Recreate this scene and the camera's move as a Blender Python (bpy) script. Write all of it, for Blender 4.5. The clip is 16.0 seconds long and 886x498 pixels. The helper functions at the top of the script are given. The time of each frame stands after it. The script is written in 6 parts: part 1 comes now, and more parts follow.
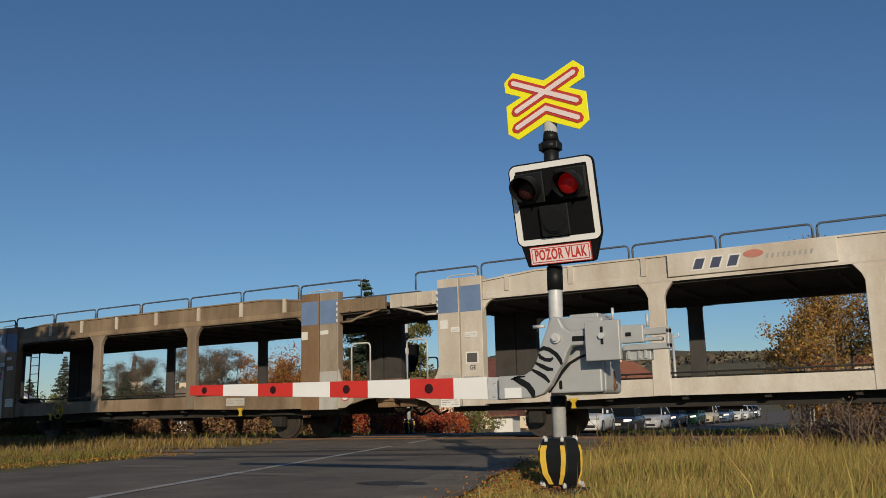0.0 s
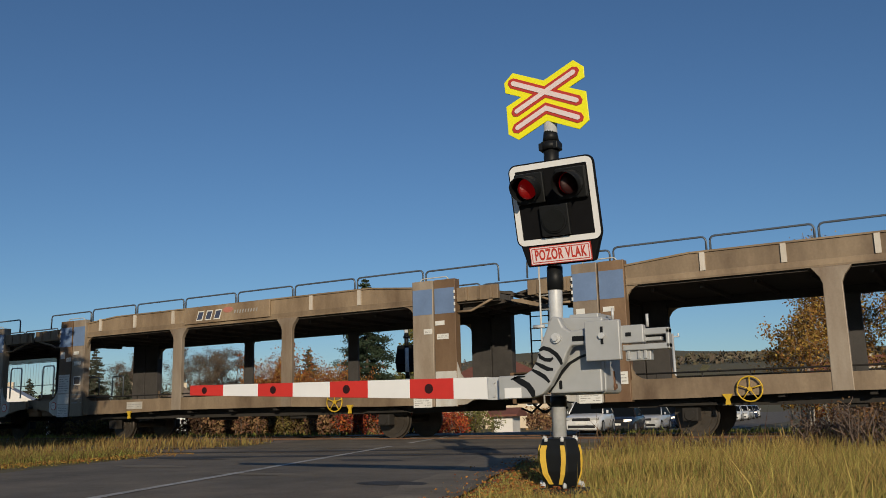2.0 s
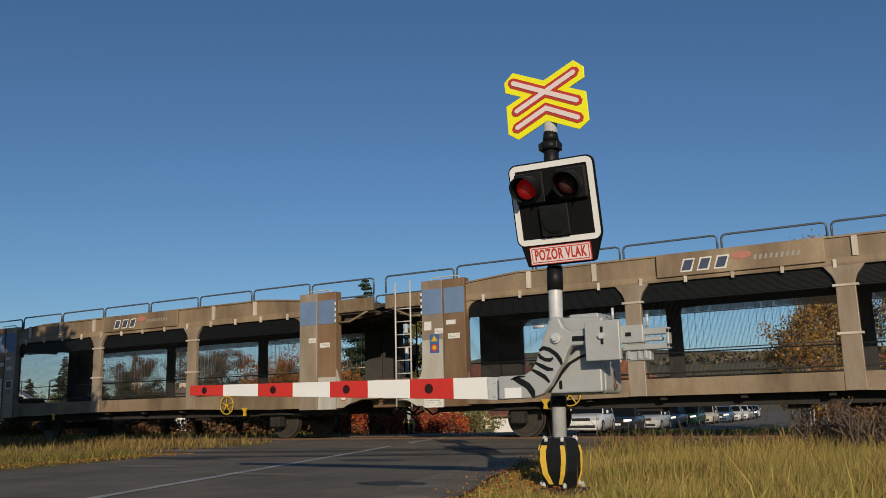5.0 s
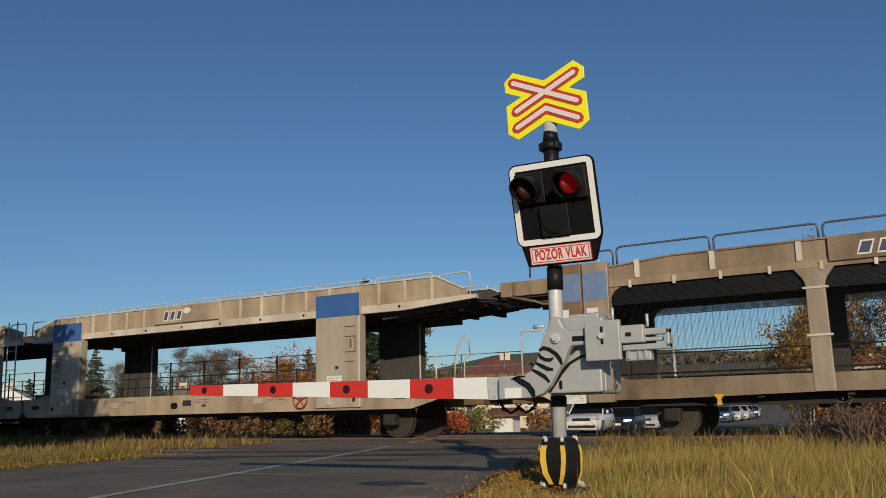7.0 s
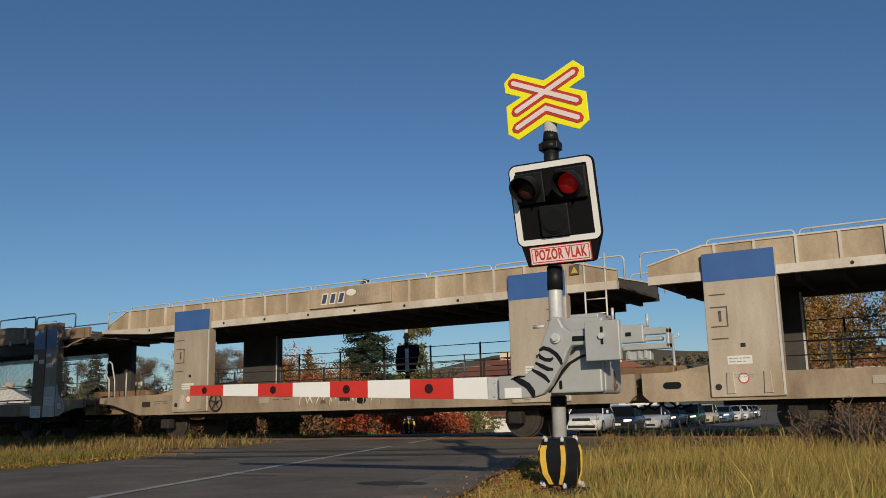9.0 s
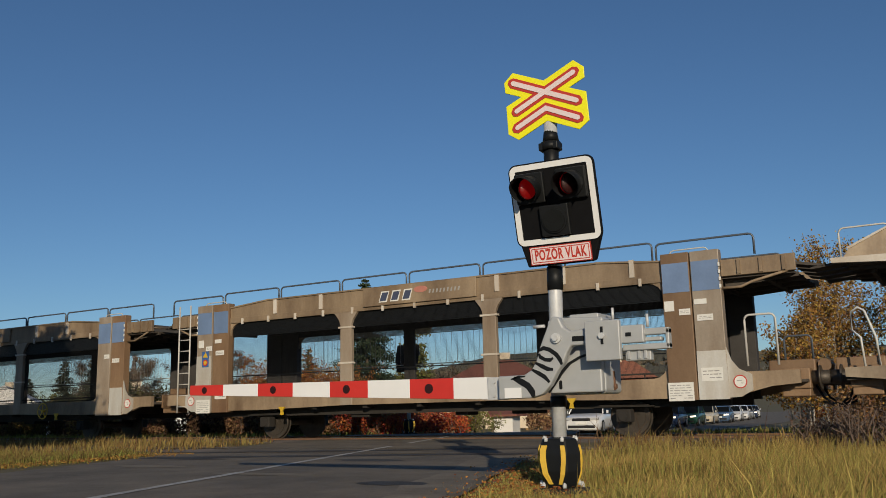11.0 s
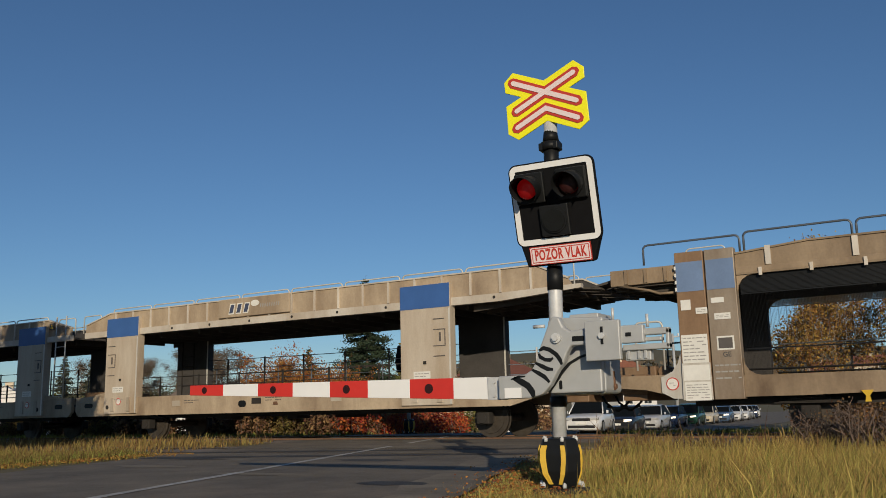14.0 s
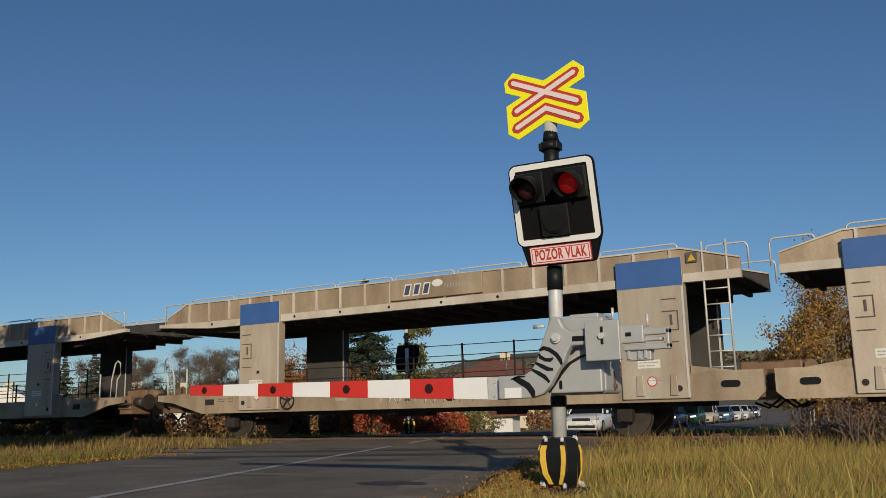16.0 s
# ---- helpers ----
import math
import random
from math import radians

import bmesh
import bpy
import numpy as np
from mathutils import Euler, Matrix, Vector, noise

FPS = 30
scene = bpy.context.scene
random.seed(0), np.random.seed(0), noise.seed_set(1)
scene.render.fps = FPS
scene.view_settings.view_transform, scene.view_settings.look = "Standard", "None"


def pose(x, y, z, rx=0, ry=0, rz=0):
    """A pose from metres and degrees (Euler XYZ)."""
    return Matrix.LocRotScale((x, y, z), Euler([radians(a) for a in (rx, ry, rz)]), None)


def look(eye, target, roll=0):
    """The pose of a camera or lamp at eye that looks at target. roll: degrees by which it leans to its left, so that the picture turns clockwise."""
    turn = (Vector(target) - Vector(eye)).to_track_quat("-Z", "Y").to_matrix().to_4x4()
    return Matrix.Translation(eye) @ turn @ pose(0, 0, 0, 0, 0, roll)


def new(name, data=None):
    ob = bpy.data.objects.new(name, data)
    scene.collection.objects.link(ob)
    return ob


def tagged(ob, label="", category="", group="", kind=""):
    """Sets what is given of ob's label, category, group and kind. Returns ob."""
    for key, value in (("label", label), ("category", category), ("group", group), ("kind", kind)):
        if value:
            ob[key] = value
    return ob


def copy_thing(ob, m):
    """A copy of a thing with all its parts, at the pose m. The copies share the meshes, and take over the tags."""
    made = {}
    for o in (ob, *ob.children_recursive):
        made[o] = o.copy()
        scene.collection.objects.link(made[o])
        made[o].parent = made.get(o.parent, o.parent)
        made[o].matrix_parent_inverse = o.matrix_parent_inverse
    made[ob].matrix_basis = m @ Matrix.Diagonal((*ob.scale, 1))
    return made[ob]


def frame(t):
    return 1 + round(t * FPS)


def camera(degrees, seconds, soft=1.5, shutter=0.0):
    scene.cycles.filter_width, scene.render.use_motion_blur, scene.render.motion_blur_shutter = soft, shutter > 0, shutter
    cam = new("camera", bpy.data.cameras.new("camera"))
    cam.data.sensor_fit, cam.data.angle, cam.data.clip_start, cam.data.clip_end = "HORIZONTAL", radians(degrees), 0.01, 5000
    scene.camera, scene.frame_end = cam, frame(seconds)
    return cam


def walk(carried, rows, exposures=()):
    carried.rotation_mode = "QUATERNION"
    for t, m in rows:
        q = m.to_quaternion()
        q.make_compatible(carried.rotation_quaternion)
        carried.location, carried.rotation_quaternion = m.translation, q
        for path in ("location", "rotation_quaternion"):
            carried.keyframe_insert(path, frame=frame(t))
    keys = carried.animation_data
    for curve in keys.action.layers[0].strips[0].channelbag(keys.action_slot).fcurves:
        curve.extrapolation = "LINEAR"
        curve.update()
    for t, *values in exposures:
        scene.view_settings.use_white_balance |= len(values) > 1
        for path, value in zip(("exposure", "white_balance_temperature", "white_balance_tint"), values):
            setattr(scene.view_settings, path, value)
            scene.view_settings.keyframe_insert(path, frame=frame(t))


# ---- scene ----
# the camera stands still, low on the verge beside the road
cam = camera(53.8, 16.0, soft=0.9)
EYE = (0.0, 0.0, 0.68)
YAW, PITCH = radians(30.87), radians(10.41)
AIM = (-math.sin(YAW) * math.cos(PITCH), math.cos(YAW) * math.cos(PITCH), 0.68 + math.sin(PITCH))
walk(cam, [(0, look(EYE, AIM, -1.39)), (16, look(EYE, AIM, -1.39))], exposures=[(0, 0.0, 6350, 9), (16, 0.0, 6350, 9)])

# ---- light: a low autumn sun behind the camera, clear sky ----
SUN_TO = Vector((0.575, -0.82, 0.29)).normalized()
world = bpy.data.worlds.new("sky")
scene.world = world
world.use_nodes = True
_n = world.node_tree.nodes
_sky = _n.new("ShaderNodeTexSky")
_sky.sky_type = "NISHITA"
_sky.sun_disc = False
_sky.sun_elevation = math.asin(SUN_TO.z)
_sky.sun_rotation = math.atan2(SUN_TO.x, SUN_TO.y)
_sky.air_density, _sky.dust_density, _sky.ozone_density = 1.0, 0.15, 5.0
_sky.altitude = 300
world.node_tree.links.new(_sky.outputs[0], _n["Background"].inputs[0])
_n["Background"].inputs[1].default_value = 0.073
_sun = bpy.data.lights.new("sun", "SUN")
_sun.energy, _sun.angle, _sun.color = 3.55, radians(0.55), (1.0, 0.84, 0.62)
new("sun", _sun).matrix_world = look(SUN_TO * 60, (0, 0, 0))


# ---- materials ----
def mat(name, color, rough=0.6, metal=0.0, vary=0.25, scale=3.0, bump=0.1, fine=40.0, dark=None, glow=None, obvary=0.0, streak=1.0, spec=0.5, isl=0.0):
    """A painted or natural surface: base colour broken up by stains at one scale and grain at another."""
    m = bpy.data.materials.new(name)
    m.use_nodes = True
    nt = m.node_tree
    b = nt.nodes["Principled BSDF"]
    tc = nt.nodes.new("ShaderNodeTexCoord")
    mp = nt.nodes.new("ShaderNodeMapping")
    mp.inputs["Scale"].default_value = (1, 1, 1 / streak)
    nt.links.new(tc.outputs["Object"], mp.inputs[0])
    n1 = nt.nodes.new("ShaderNodeTexNoise")
    n1.inputs["Scale"].default_value, n1.inputs["Detail"].default_value = scale, 6
    n1.inputs["Roughness"].default_value = 0.65
    n2 = nt.nodes.new("ShaderNodeTexNoise")
    n2.inputs["Scale"].default_value, n2.inputs["Detail"].default_value = fine, 3
    nt.links.new(mp.outputs[0], n1.inputs[0])
    nt.links.new(tc.outputs["Object"], n2.inputs[0])
    ramp = nt.nodes.new("ShaderNodeMapRange")
    ramp.inputs[1].default_value, ramp.inputs[2].default_value = 0.35, 0.72
    nt.links.new(n1.outputs["Fac"], ramp.inputs[0])
    mix = nt.nodes.new("ShaderNodeMix")
    mix.data_type = "RGBA"
    dk = dark or tuple(c * (1 - vary) for c in color)
    mix.inputs[6].default_value, mix.inputs[7].default_value = (*color, 1), (*dk, 1)
    nt.links.new(ramp.outputs[0], mix.inputs[0])
    out = mix.outputs[2]
    hsv = nt.nodes.new("ShaderNodeHueSaturation")
    add = nt.nodes.new("ShaderNodeMath")
    add.operation = "MULTIPLY_ADD"
    add.inputs[1].default_value, add.inputs[2].default_value = vary * 0.8, 1 - vary * 0.4
    nt.links.new(n2.outputs["Fac"], add.inputs[0])
    val = add.outputs[0]
    if obvary or isl:
        src = nt.nodes.new("ShaderNodeNewGeometry" if isl else "ShaderNodeObjectInfo")
        k = isl or obvary
        a2 = nt.nodes.new("ShaderNodeMath")
        a2.operation = "MULTIPLY_ADD"
        a2.inputs[1].default_value, a2.inputs[2].default_value = k, 1 - k / 2
        nt.links.new(src.outputs["Random Per Island" if isl else "Random"], a2.inputs[0])
        a3 = nt.nodes.new("ShaderNodeMath")
        a3.operation = "MULTIPLY"
        nt.links.new(val, a3.inputs[0])
        nt.links.new(a2.outputs[0], a3.inputs[1])
        val = a3.outputs[0]
        if isl:
            a4 = nt.nodes.new("ShaderNodeMath")
            a4.operation = "MULTIPLY_ADD"
            a4.inputs[1].default_value, a4.inputs[2].default_value = 0.05, 0.475
            nt.links.new(src.outputs["Random Per Island"], a4.inputs[0])
            nt.links.new(a4.outputs[0], hsv.inputs["Hue"])
    nt.links.new(val, hsv.inputs["Value"])
    nt.links.new(out, hsv.inputs["Color"])
    nt.links.new(hsv.outputs[0], b.inputs["Base Color"])
    b.inputs["Roughness"].default_value, b.inputs["Metallic"].default_value = rough, metal
    b.inputs["Specular IOR Level"].default_value = spec
    if bump:
        bp = nt.nodes.new("ShaderNodeBump")
        bp.inputs["Strength"].default_value, bp.inputs["Distance"].default_value = bump, 0.01
        nt.links.new(n2.outputs["Fac"], bp.inputs["Height"])
        nt.links.new(bp.outputs[0], b.inputs["Normal"])
    if glow:
        b.inputs["Emission Color"].default_value = (*glow[:3], 1)
        b.inputs["Emission Strength"].default_value = glow[3]
    return m


M = dict(
    wagon_b=mat("wagon_paint_grey_brown", (0.42, 0.335, 0.235), 0.6, 0, 0.4, 1.1, 0.08, 22, dark=(0.20, 0.145, 0.095), obvary=0.35, streak=3),
    wagon=mat("wagon_paint_dusty", (0.315, 0.235, 0.150), 0.62, 0, 0.4, 1.1, 0.08, 22, dark=(0.125, 0.082, 0.048), obvary=0.35, streak=3),
    wagon_light=mat("wagon_paint_light", (0.63, 0.585, 0.51), 0.55, 0, 0.25, 0.9, 0.08, 22, dark=(0.40, 0.33, 0.25), obvary=0.15, streak=2.5),
    post_b=mat("post_paint_beige", (0.52, 0.46, 0.375), 0.5, 0.1, 0.3, 1.3, 0.06, 25, dark=(0.34, 0.26, 0.18), obvary=0.3, streak=4),
    post=mat("post_paint_grey", (0.37, 0.31, 0.24), 0.5, 0.1, 0.3, 1.3, 0.06, 25, dark=(0.19, 0.13, 0.08), obvary=0.3, streak=4),
    post_brown=mat("post_paint_brown", (0.24, 0.155, 0.088), 0.6, 0.1, 0.35, 1.6, 0.08, 25, dark=(0.15, 0.085, 0.045), obvary=0.35, streak=4),
    post_pale=mat("post_paint_pale", (0.58, 0.57, 0.53), 0.5, 0.1, 0.25, 1.6, 0.06, 25, dark=(0.40, 0.34, 0.26), obvary=0.2, streak=4),
    print_grey=mat("faint_print", (0.36, 0.35, 0.33), 0.7, 0, 0.2, 6, 0.0, 60),
    blue_old=mat("faded_blue_paint", (0.16, 0.24, 0.40), 0.55, 0, 0.2, 1.5, 0.05, 25, obvary=0.15),
    blue=mat("blue_paint", (0.05, 0.13, 0.36), 0.45, 0, 0.15, 1.5, 0.04, 25),
    # far-side steel: grime plus the shade inside the wagon, both in the colour
    inner=mat("inner_side_grime_and_shade", (0.060, 0.055, 0.052), 0.8, 0, 0.4, 2, 0.15, 30),
    under=mat("underframe_grime", (0.028, 0.024, 0.020), 0.85, 0, 0.4, 2, 0.2, 30),
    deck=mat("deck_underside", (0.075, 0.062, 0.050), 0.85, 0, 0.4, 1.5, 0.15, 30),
    tube=mat("rail_tube_grey", (0.12, 0.14, 0.17), 0.4, 0.3, 0.2, 3, 0.03, 40),
    tube_white=mat("rail_tube_white", (0.62, 0.60, 0.55), 0.45, 0.1, 0.2, 3, 0.03, 40),
    steel=mat("wheel_steel", (0.09, 0.075, 0.06), 0.55, 0.5, 0.4, 4, 0.1, 30),
    rust=mat("rail_rust", (0.20, 0.105, 0.06), 0.8, 0.2, 0.4, 5, 0.2, 40),
    label=mat("white_label", (0.74, 0.73, 0.68), 0.6, 0, 0.12, 6, 0.02, 60),
    ink=mat("label_ink", (0.10, 0.09, 0.085), 0.7, 0, 0.2, 6, 0.0, 60),
    navy=mat("panel_navy", (0.06, 0.075, 0.13), 0.6, 0, 0.2, 6, 0.02, 60),
    logo_red=mat("panel_faded_red", (0.50, 0.20, 0.15), 0.6, 0, 0.2, 6, 0.02, 60),
    yellow_iron=mat("yellow_iron", (0.70, 0.45, 0.03), 0.5, 0.1, 0.25, 6, 0.05, 40),
    red_iron=mat("red_iron", (0.40, 0.05, 0.03), 0.5, 0.1, 0.25, 6, 0.05, 40),
    asphalt=mat("asphalt", (0.185, 0.155, 0.115), 0.88, 0, 0.9, 0.9, 1.0, 46, dark=(0.080, 0.069, 0.056)),
    patch=mat("asphalt_patch", (0.045, 0.045, 0.046), 0.8, 0, 0.3, 2.0, 0.5, 90),
    line=mat("road_paint", (0.50, 0.49, 0.46), 0.8, 0, 0.5, 5.0, 0.4, 90, dark=(0.20, 0.19, 0.18)),
    soil=mat("verge_soil", (0.14, 0.105, 0.055), 0.95, 0, 0.5, 0.5, 0.8, 8, dark=(0.10, 0.10, 0.035)),
    gravel=mat("ballast", (0.24, 0.20, 0.17), 0.9, 0, 0.5, 9, 1.0, 30),
    grass=mat("dry_grass", (0.39, 0.255, 0.085), 0.8, 0, 0.2, 1.1, 0.0, 5, dark=(0.22, 0.20, 0.05), isl=0.6, spec=0.2),
    galv=mat("galvanised_steel", (0.60, 0.61, 0.61), 0.45, 0.12, 0.25, 7, 0.05, 45),
    cast=mat("cast_grey_paint", (0.42, 0.43, 0.43), 0.45, 0.1, 0.12, 5, 0.04, 40),
    black=mat("black_plastic", (0.010, 0.011, 0.012), 0.5, 0, 0.3, 6, 0.03, 50, spec=0.25),
    board=mat("black_board", (0.006, 0.006, 0.007), 0.7, 0, 0.3, 6, 0.03, 50, spec=0.15),
    white=mat("white_enamel", (0.80, 0.80, 0.79), 0.35, 0, 0.05, 5, 0.0, 40),
    red=mat("signal_red_paint", (0.58, 0.035, 0.025), 0.4, 0, 0.12, 5, 0.02, 40),
    sign_red=mat("sign_red", (0.50, 0.045, 0.03), 0.45, 0, 0.08, 5, 0.0, 40),
    sign_pink=mat("sign_white_film", (0.78, 0.66, 0.66), 0.45, 0, 0.05, 5, 0.0, 40),
    sign_yellow=mat("fluorescent_yellow", (0.90, 0.86, 0.01), 0.45, 0, 0.05, 5, 0.0, 40),
    amber=mat("bumper_yellow", (0.75, 0.48, 0.06), 0.5, 0, 0.12, 5, 0.02, 40),
)


# ---- mesh helpers ----
def box(bm, x0, x1, y0, y1, z0, z1, bevel=0.0):
    v = [bm.verts.new((x, y, z)) for z in (z0, z1) for y in (y0, y1) for x in (x0, x1)]
    f = [bm.faces.new([v[i] for i in q]) for q in ((0, 2, 3, 1), (4, 5, 7, 6), (0, 1, 5, 4), (2, 6, 7, 3), (0, 4, 6, 2), (1, 3, 7, 5))]
    if bevel:
        es = {e for q in f for e in q.edges}
        bmesh.ops.bevel(bm, geom=list(es), offset=bevel, segments=2, affect="EDGES", profile=0.5)
    return bm


def prism(bm, pts, y0, y1, bevel=0.0):
    """A polygon in x and z, drawn out from y0 to y1."""
    a = [bm.verts.new((x, y0, z)) for x, z in pts]
    b = [bm.verts.new((x, y1, z)) for x, z in pts]
    n = len(pts)
    fs = [bm.faces.new(a), bm.faces.new(b[::-1])]
    for i in range(n):
        fs.append(bm.faces.new((a[i], b[i], b[(i + 1) % n], a[(i + 1) % n])))
    bmesh.ops.recalc_face_normals(bm, faces=fs)
    if bevel:
        bmesh.ops.bevel(bm, geom=list({e for q in fs for e in q.edges}), offset=bevel, segments=2, affect="EDGES", profile=0.5)
    return bm


def tube(bm, path, r, seg=8, r2=None):
    """A round bar along the path; r2 tapers it."""
    path = [Vector(p) for p in path]
    rings = []
    for i, p in enumerate(path):
        d = (path[min(i + 1, len(path) - 1)] - path[max(i - 1, 0)]).normalized()
        side = d.cross(Vector((0, 0, 1)))
        if side.length < 0.05:
            side = d.cross(Vector((0, 1, 0)))
        side.normalize()
        up = side.cross(d)
        k = r if r2 is None else r + (r2 - r) * i / (len(path) - 1)
        rings.append([bm.verts.new(p + (side * math.cos(a) + up * math.sin(a)) * k) for a in (2 * math.pi * j / seg for j in range(seg))])
    for a, b in zip(rings, rings[1:]):
        for j in range(seg):
            f = bm.faces.new((a[j], a[(j + 1) % seg], b[(j + 1) % seg], b[j]))
            f.smooth = True
    bm.faces.new(rings[0][::-1])
    bm.faces.new(rings[-1])
    return bm


def disc(bm, c, r, depth, axis="y", seg=24, r2=None):
    """A short cylinder or cone centred on c along one axis."""
    d = {"x": Vector((1, 0, 0)), "y": Vector((0, 1, 0)), "z": Vector((0, 0, 1))}[axis]
    c = Vector(c)
    return tube(bm, [c - d * depth / 2, c + d * depth / 2], r, seg, r2)


def arc(cx, cz, r, a0, a1, n, y=0.0):
    return [(cx + r * math.cos(radians(a0 + (a1 - a0) * i / n)), y, cz + r * math.sin(radians(a0 + (a1 - a0) * i / n))) for i in range(n + 1)]


def part(name, bm, material, parent, label=""):
    """Links a bmesh as one mesh under a thing or a part."""
    me = bpy.data.meshes.new(name)
    bm.to_mesh(me)
    bm.free()
    me.materials.append(material)
    ob = new(name, me)
    ob.parent = parent
    return tagged(ob, label, kind="stuff" if name == "print" else "")


def thing(name, m, label, category, group="", kind=""):
    ob = new(name)
    ob.empty_display_size = 0.2
    ob.matrix_world = m
    return tagged(ob, label, category, group, kind)


def solo(name, bm, material, label, category, group="", kind="", m=None):
    me = bpy.data.meshes.new(name)
    bm.to_mesh(me)
    bm.free()
    for x in material if isinstance(material, (list, tuple)) else (material,):
        me.materials.append(x)
    ob = new(name, me)
    if m is not None:
        ob.matrix_world = m
    return tagged(ob, label, category, group, kind)


def B():
    return bmesh.new()


# ---- ground, road and tracks ----
def height(x, y):
    """The land: level round the crossing, falling gently behind it, rising to far hills."""
    z = 0.0
    if y > 22:
        z -= 0.85 * min(1, (y - 22) / 26) + 0.4 * min(1, max(0, (y - 48) / 70))
    far = max(0.0, math.hypot(x, y) - 170)
    z += far * 0.080 * (0.85 + 0.4 * noise.noise((x * 0.004, y * 0.004, 0.3))) * min(1, far / 200) * min(1.0, max(0.25, 1 + (x / max(y, 1.0) + 0.45) * 1.6))
    return z


def road_x(y):
    """The middle of the road, which bends to the right behind the crossing."""
    if y < 22:
        return -8.8 - 0.35 * (y - 11.6)
    x = float(np.interp(y, (22, 30, 48, 75, 105, 140, 200), (-12.44, -13.8, -15.2, -16.5, -20.2, -25.0, -38.0)))
    return x


def ground():
    bm = B()
    xs = sorted(set([-900, -600, -420, -300, -220, -170, -130, -100, -80, -64, -52] + list(range(-44, 30, 2)) + [32, 40, 55, 80, 120, 200, 320, 500, 800]))
    ys = sorted(set([-300, -120, -50, -24, -12, -6] + list(range(-4, 60, 2)) + [64, 70, 78, 88, 100, 115, 130, 150, 175, 200, 240, 290, 350, 420, 500, 600, 700, 800, 950]))
    g = [[bm.verts.new((x, y, height(x, y) - 0.02 + (0.03 * noise.noise((x, y, 0)) if y < 60 else 0))) for x in xs] for y in ys]
    for a, b in zip(g, g[1:]):
        for i in range(len(xs) - 1):
            bm.faces.new((a[i], a[i + 1], b[i + 1], b[i])).smooth = True
    return solo("ground", bm, M["soil"], "brown autumn soil with dry turf round the crossing", "ground", kind="structure")


def strip(name, y0, y1, off0, off1, z, material, label, step=1.0, wob=0.0, kind="structure", cat="road"):
    bm = B()
    n = max(1, int((y1 - y0) / step))
    prev = None
    for i in range(n + 1):
        y = y0 + (y1 - y0) * i / n
        c = road_x(y)
        w = wob * noise.noise((y * 0.9, off0, 0))
        a = bm.verts.new((c + off0 + w, y + off0 * 0.3, height(c, y) + z))
        b = bm.verts.new((c + off1 - wob * noise.noise((y * 0.8, off1, 5)), y + off1 * 0.3, height(c, y) + z))
        if prev:
            bm.faces.new((prev[0], prev[1], b, a)).smooth = True
        prev = (a, b)
    return solo(name, bm, material, label, cat, kind=kind)


def tracks():
    for yc, nm in ((12.52, "near"), (18.40, "far")):
        bm = B()
        v = []
        for x in range(-160, 61, 2):
            v.append([bm.verts.new((x, yc + dy, z + 0.015 * noise.noise((x, dy, 1)))) for dy, z in ((-2.0, -0.02), (-1.4, 0.0), (1.4, 0.0), (2.0, -0.02))])
        for a, b in zip(v, v[1:]):
            for j in range(3):
                bm.faces.new((a[j], b[j], b[j + 1], a[j + 1]))
        solo("track_bed_" + nm, bm, M["gravel"], "brown stone ballast under the rails", "track bed", kind="structure")
        for side in (-1, 1):
            bm = B()
            c = yc + side * 0.7525
            prism_pts = ((-0.07, -0.1), (0.07, -0.1), (0.07, -0.085), (0.012, -0.07), (0.012, -0.01), (0.036, 0.0), (0.036, 0.035), (-0.036, 0.035), (-0.036, 0.0), (-0.012, -0.01), (-0.012, -0.07), (-0.07, -0.085))
            a = [bm.verts.new((-160, c + p, (0.005 if nm == "far" else -0.016) + q)) for p, q in prism_pts]
            b = [bm.verts.new((60, c + p, (0.005 if nm == "far" else -0.016) + q)) for p, q in prism_pts]
            for j in range(12):
                bm.faces.new((a[j], a[(j + 1) % 12], b[(j + 1) % 12], b[j]))
            solo("rail", bm, M["rust"] if nm == "far" else M["steel"], "rusty steel rail laid across the road", "rail", group="rails of the two tracks")


ground()
tracks()
strip("road", -14, 175, -3.3, 3.0, 0.012, M["asphalt"], "worn grey asphalt road over the level crossing", wob=0.10)


# ---- the train of double-deck car carriers ----
TRAIN_Y, RAIL_Z = 16.95, 0.04
WID = 2.9


def run(t):
    """How far the train has rolled by t seconds."""
    return float(np.interp(t, range(0, 17, 2), (0, 20.15, 40.20, 60.04, 79.89, 99.83, 119.88, 139.93, 159.82)))


def loop_rail(bm, x0, x1, y, z0, z1, r=0.022):
    """A tube hoop: up, along, down, with rounded corners."""
    k = 0.09
    tube(bm, [(x0, y, z0), (x0, y, z1 - k)] + [(x0 + k - k * math.cos(radians(a)), y, z1 - k + k * math.sin(radians(a))) for a in (30, 60, 90)]
         + [(x1 - k + k * math.sin(radians(a)), y, z1 - k + k * math.cos(radians(a))) for a in (0, 30, 60, 90)] + [(x1, y, z0)], r, 6)


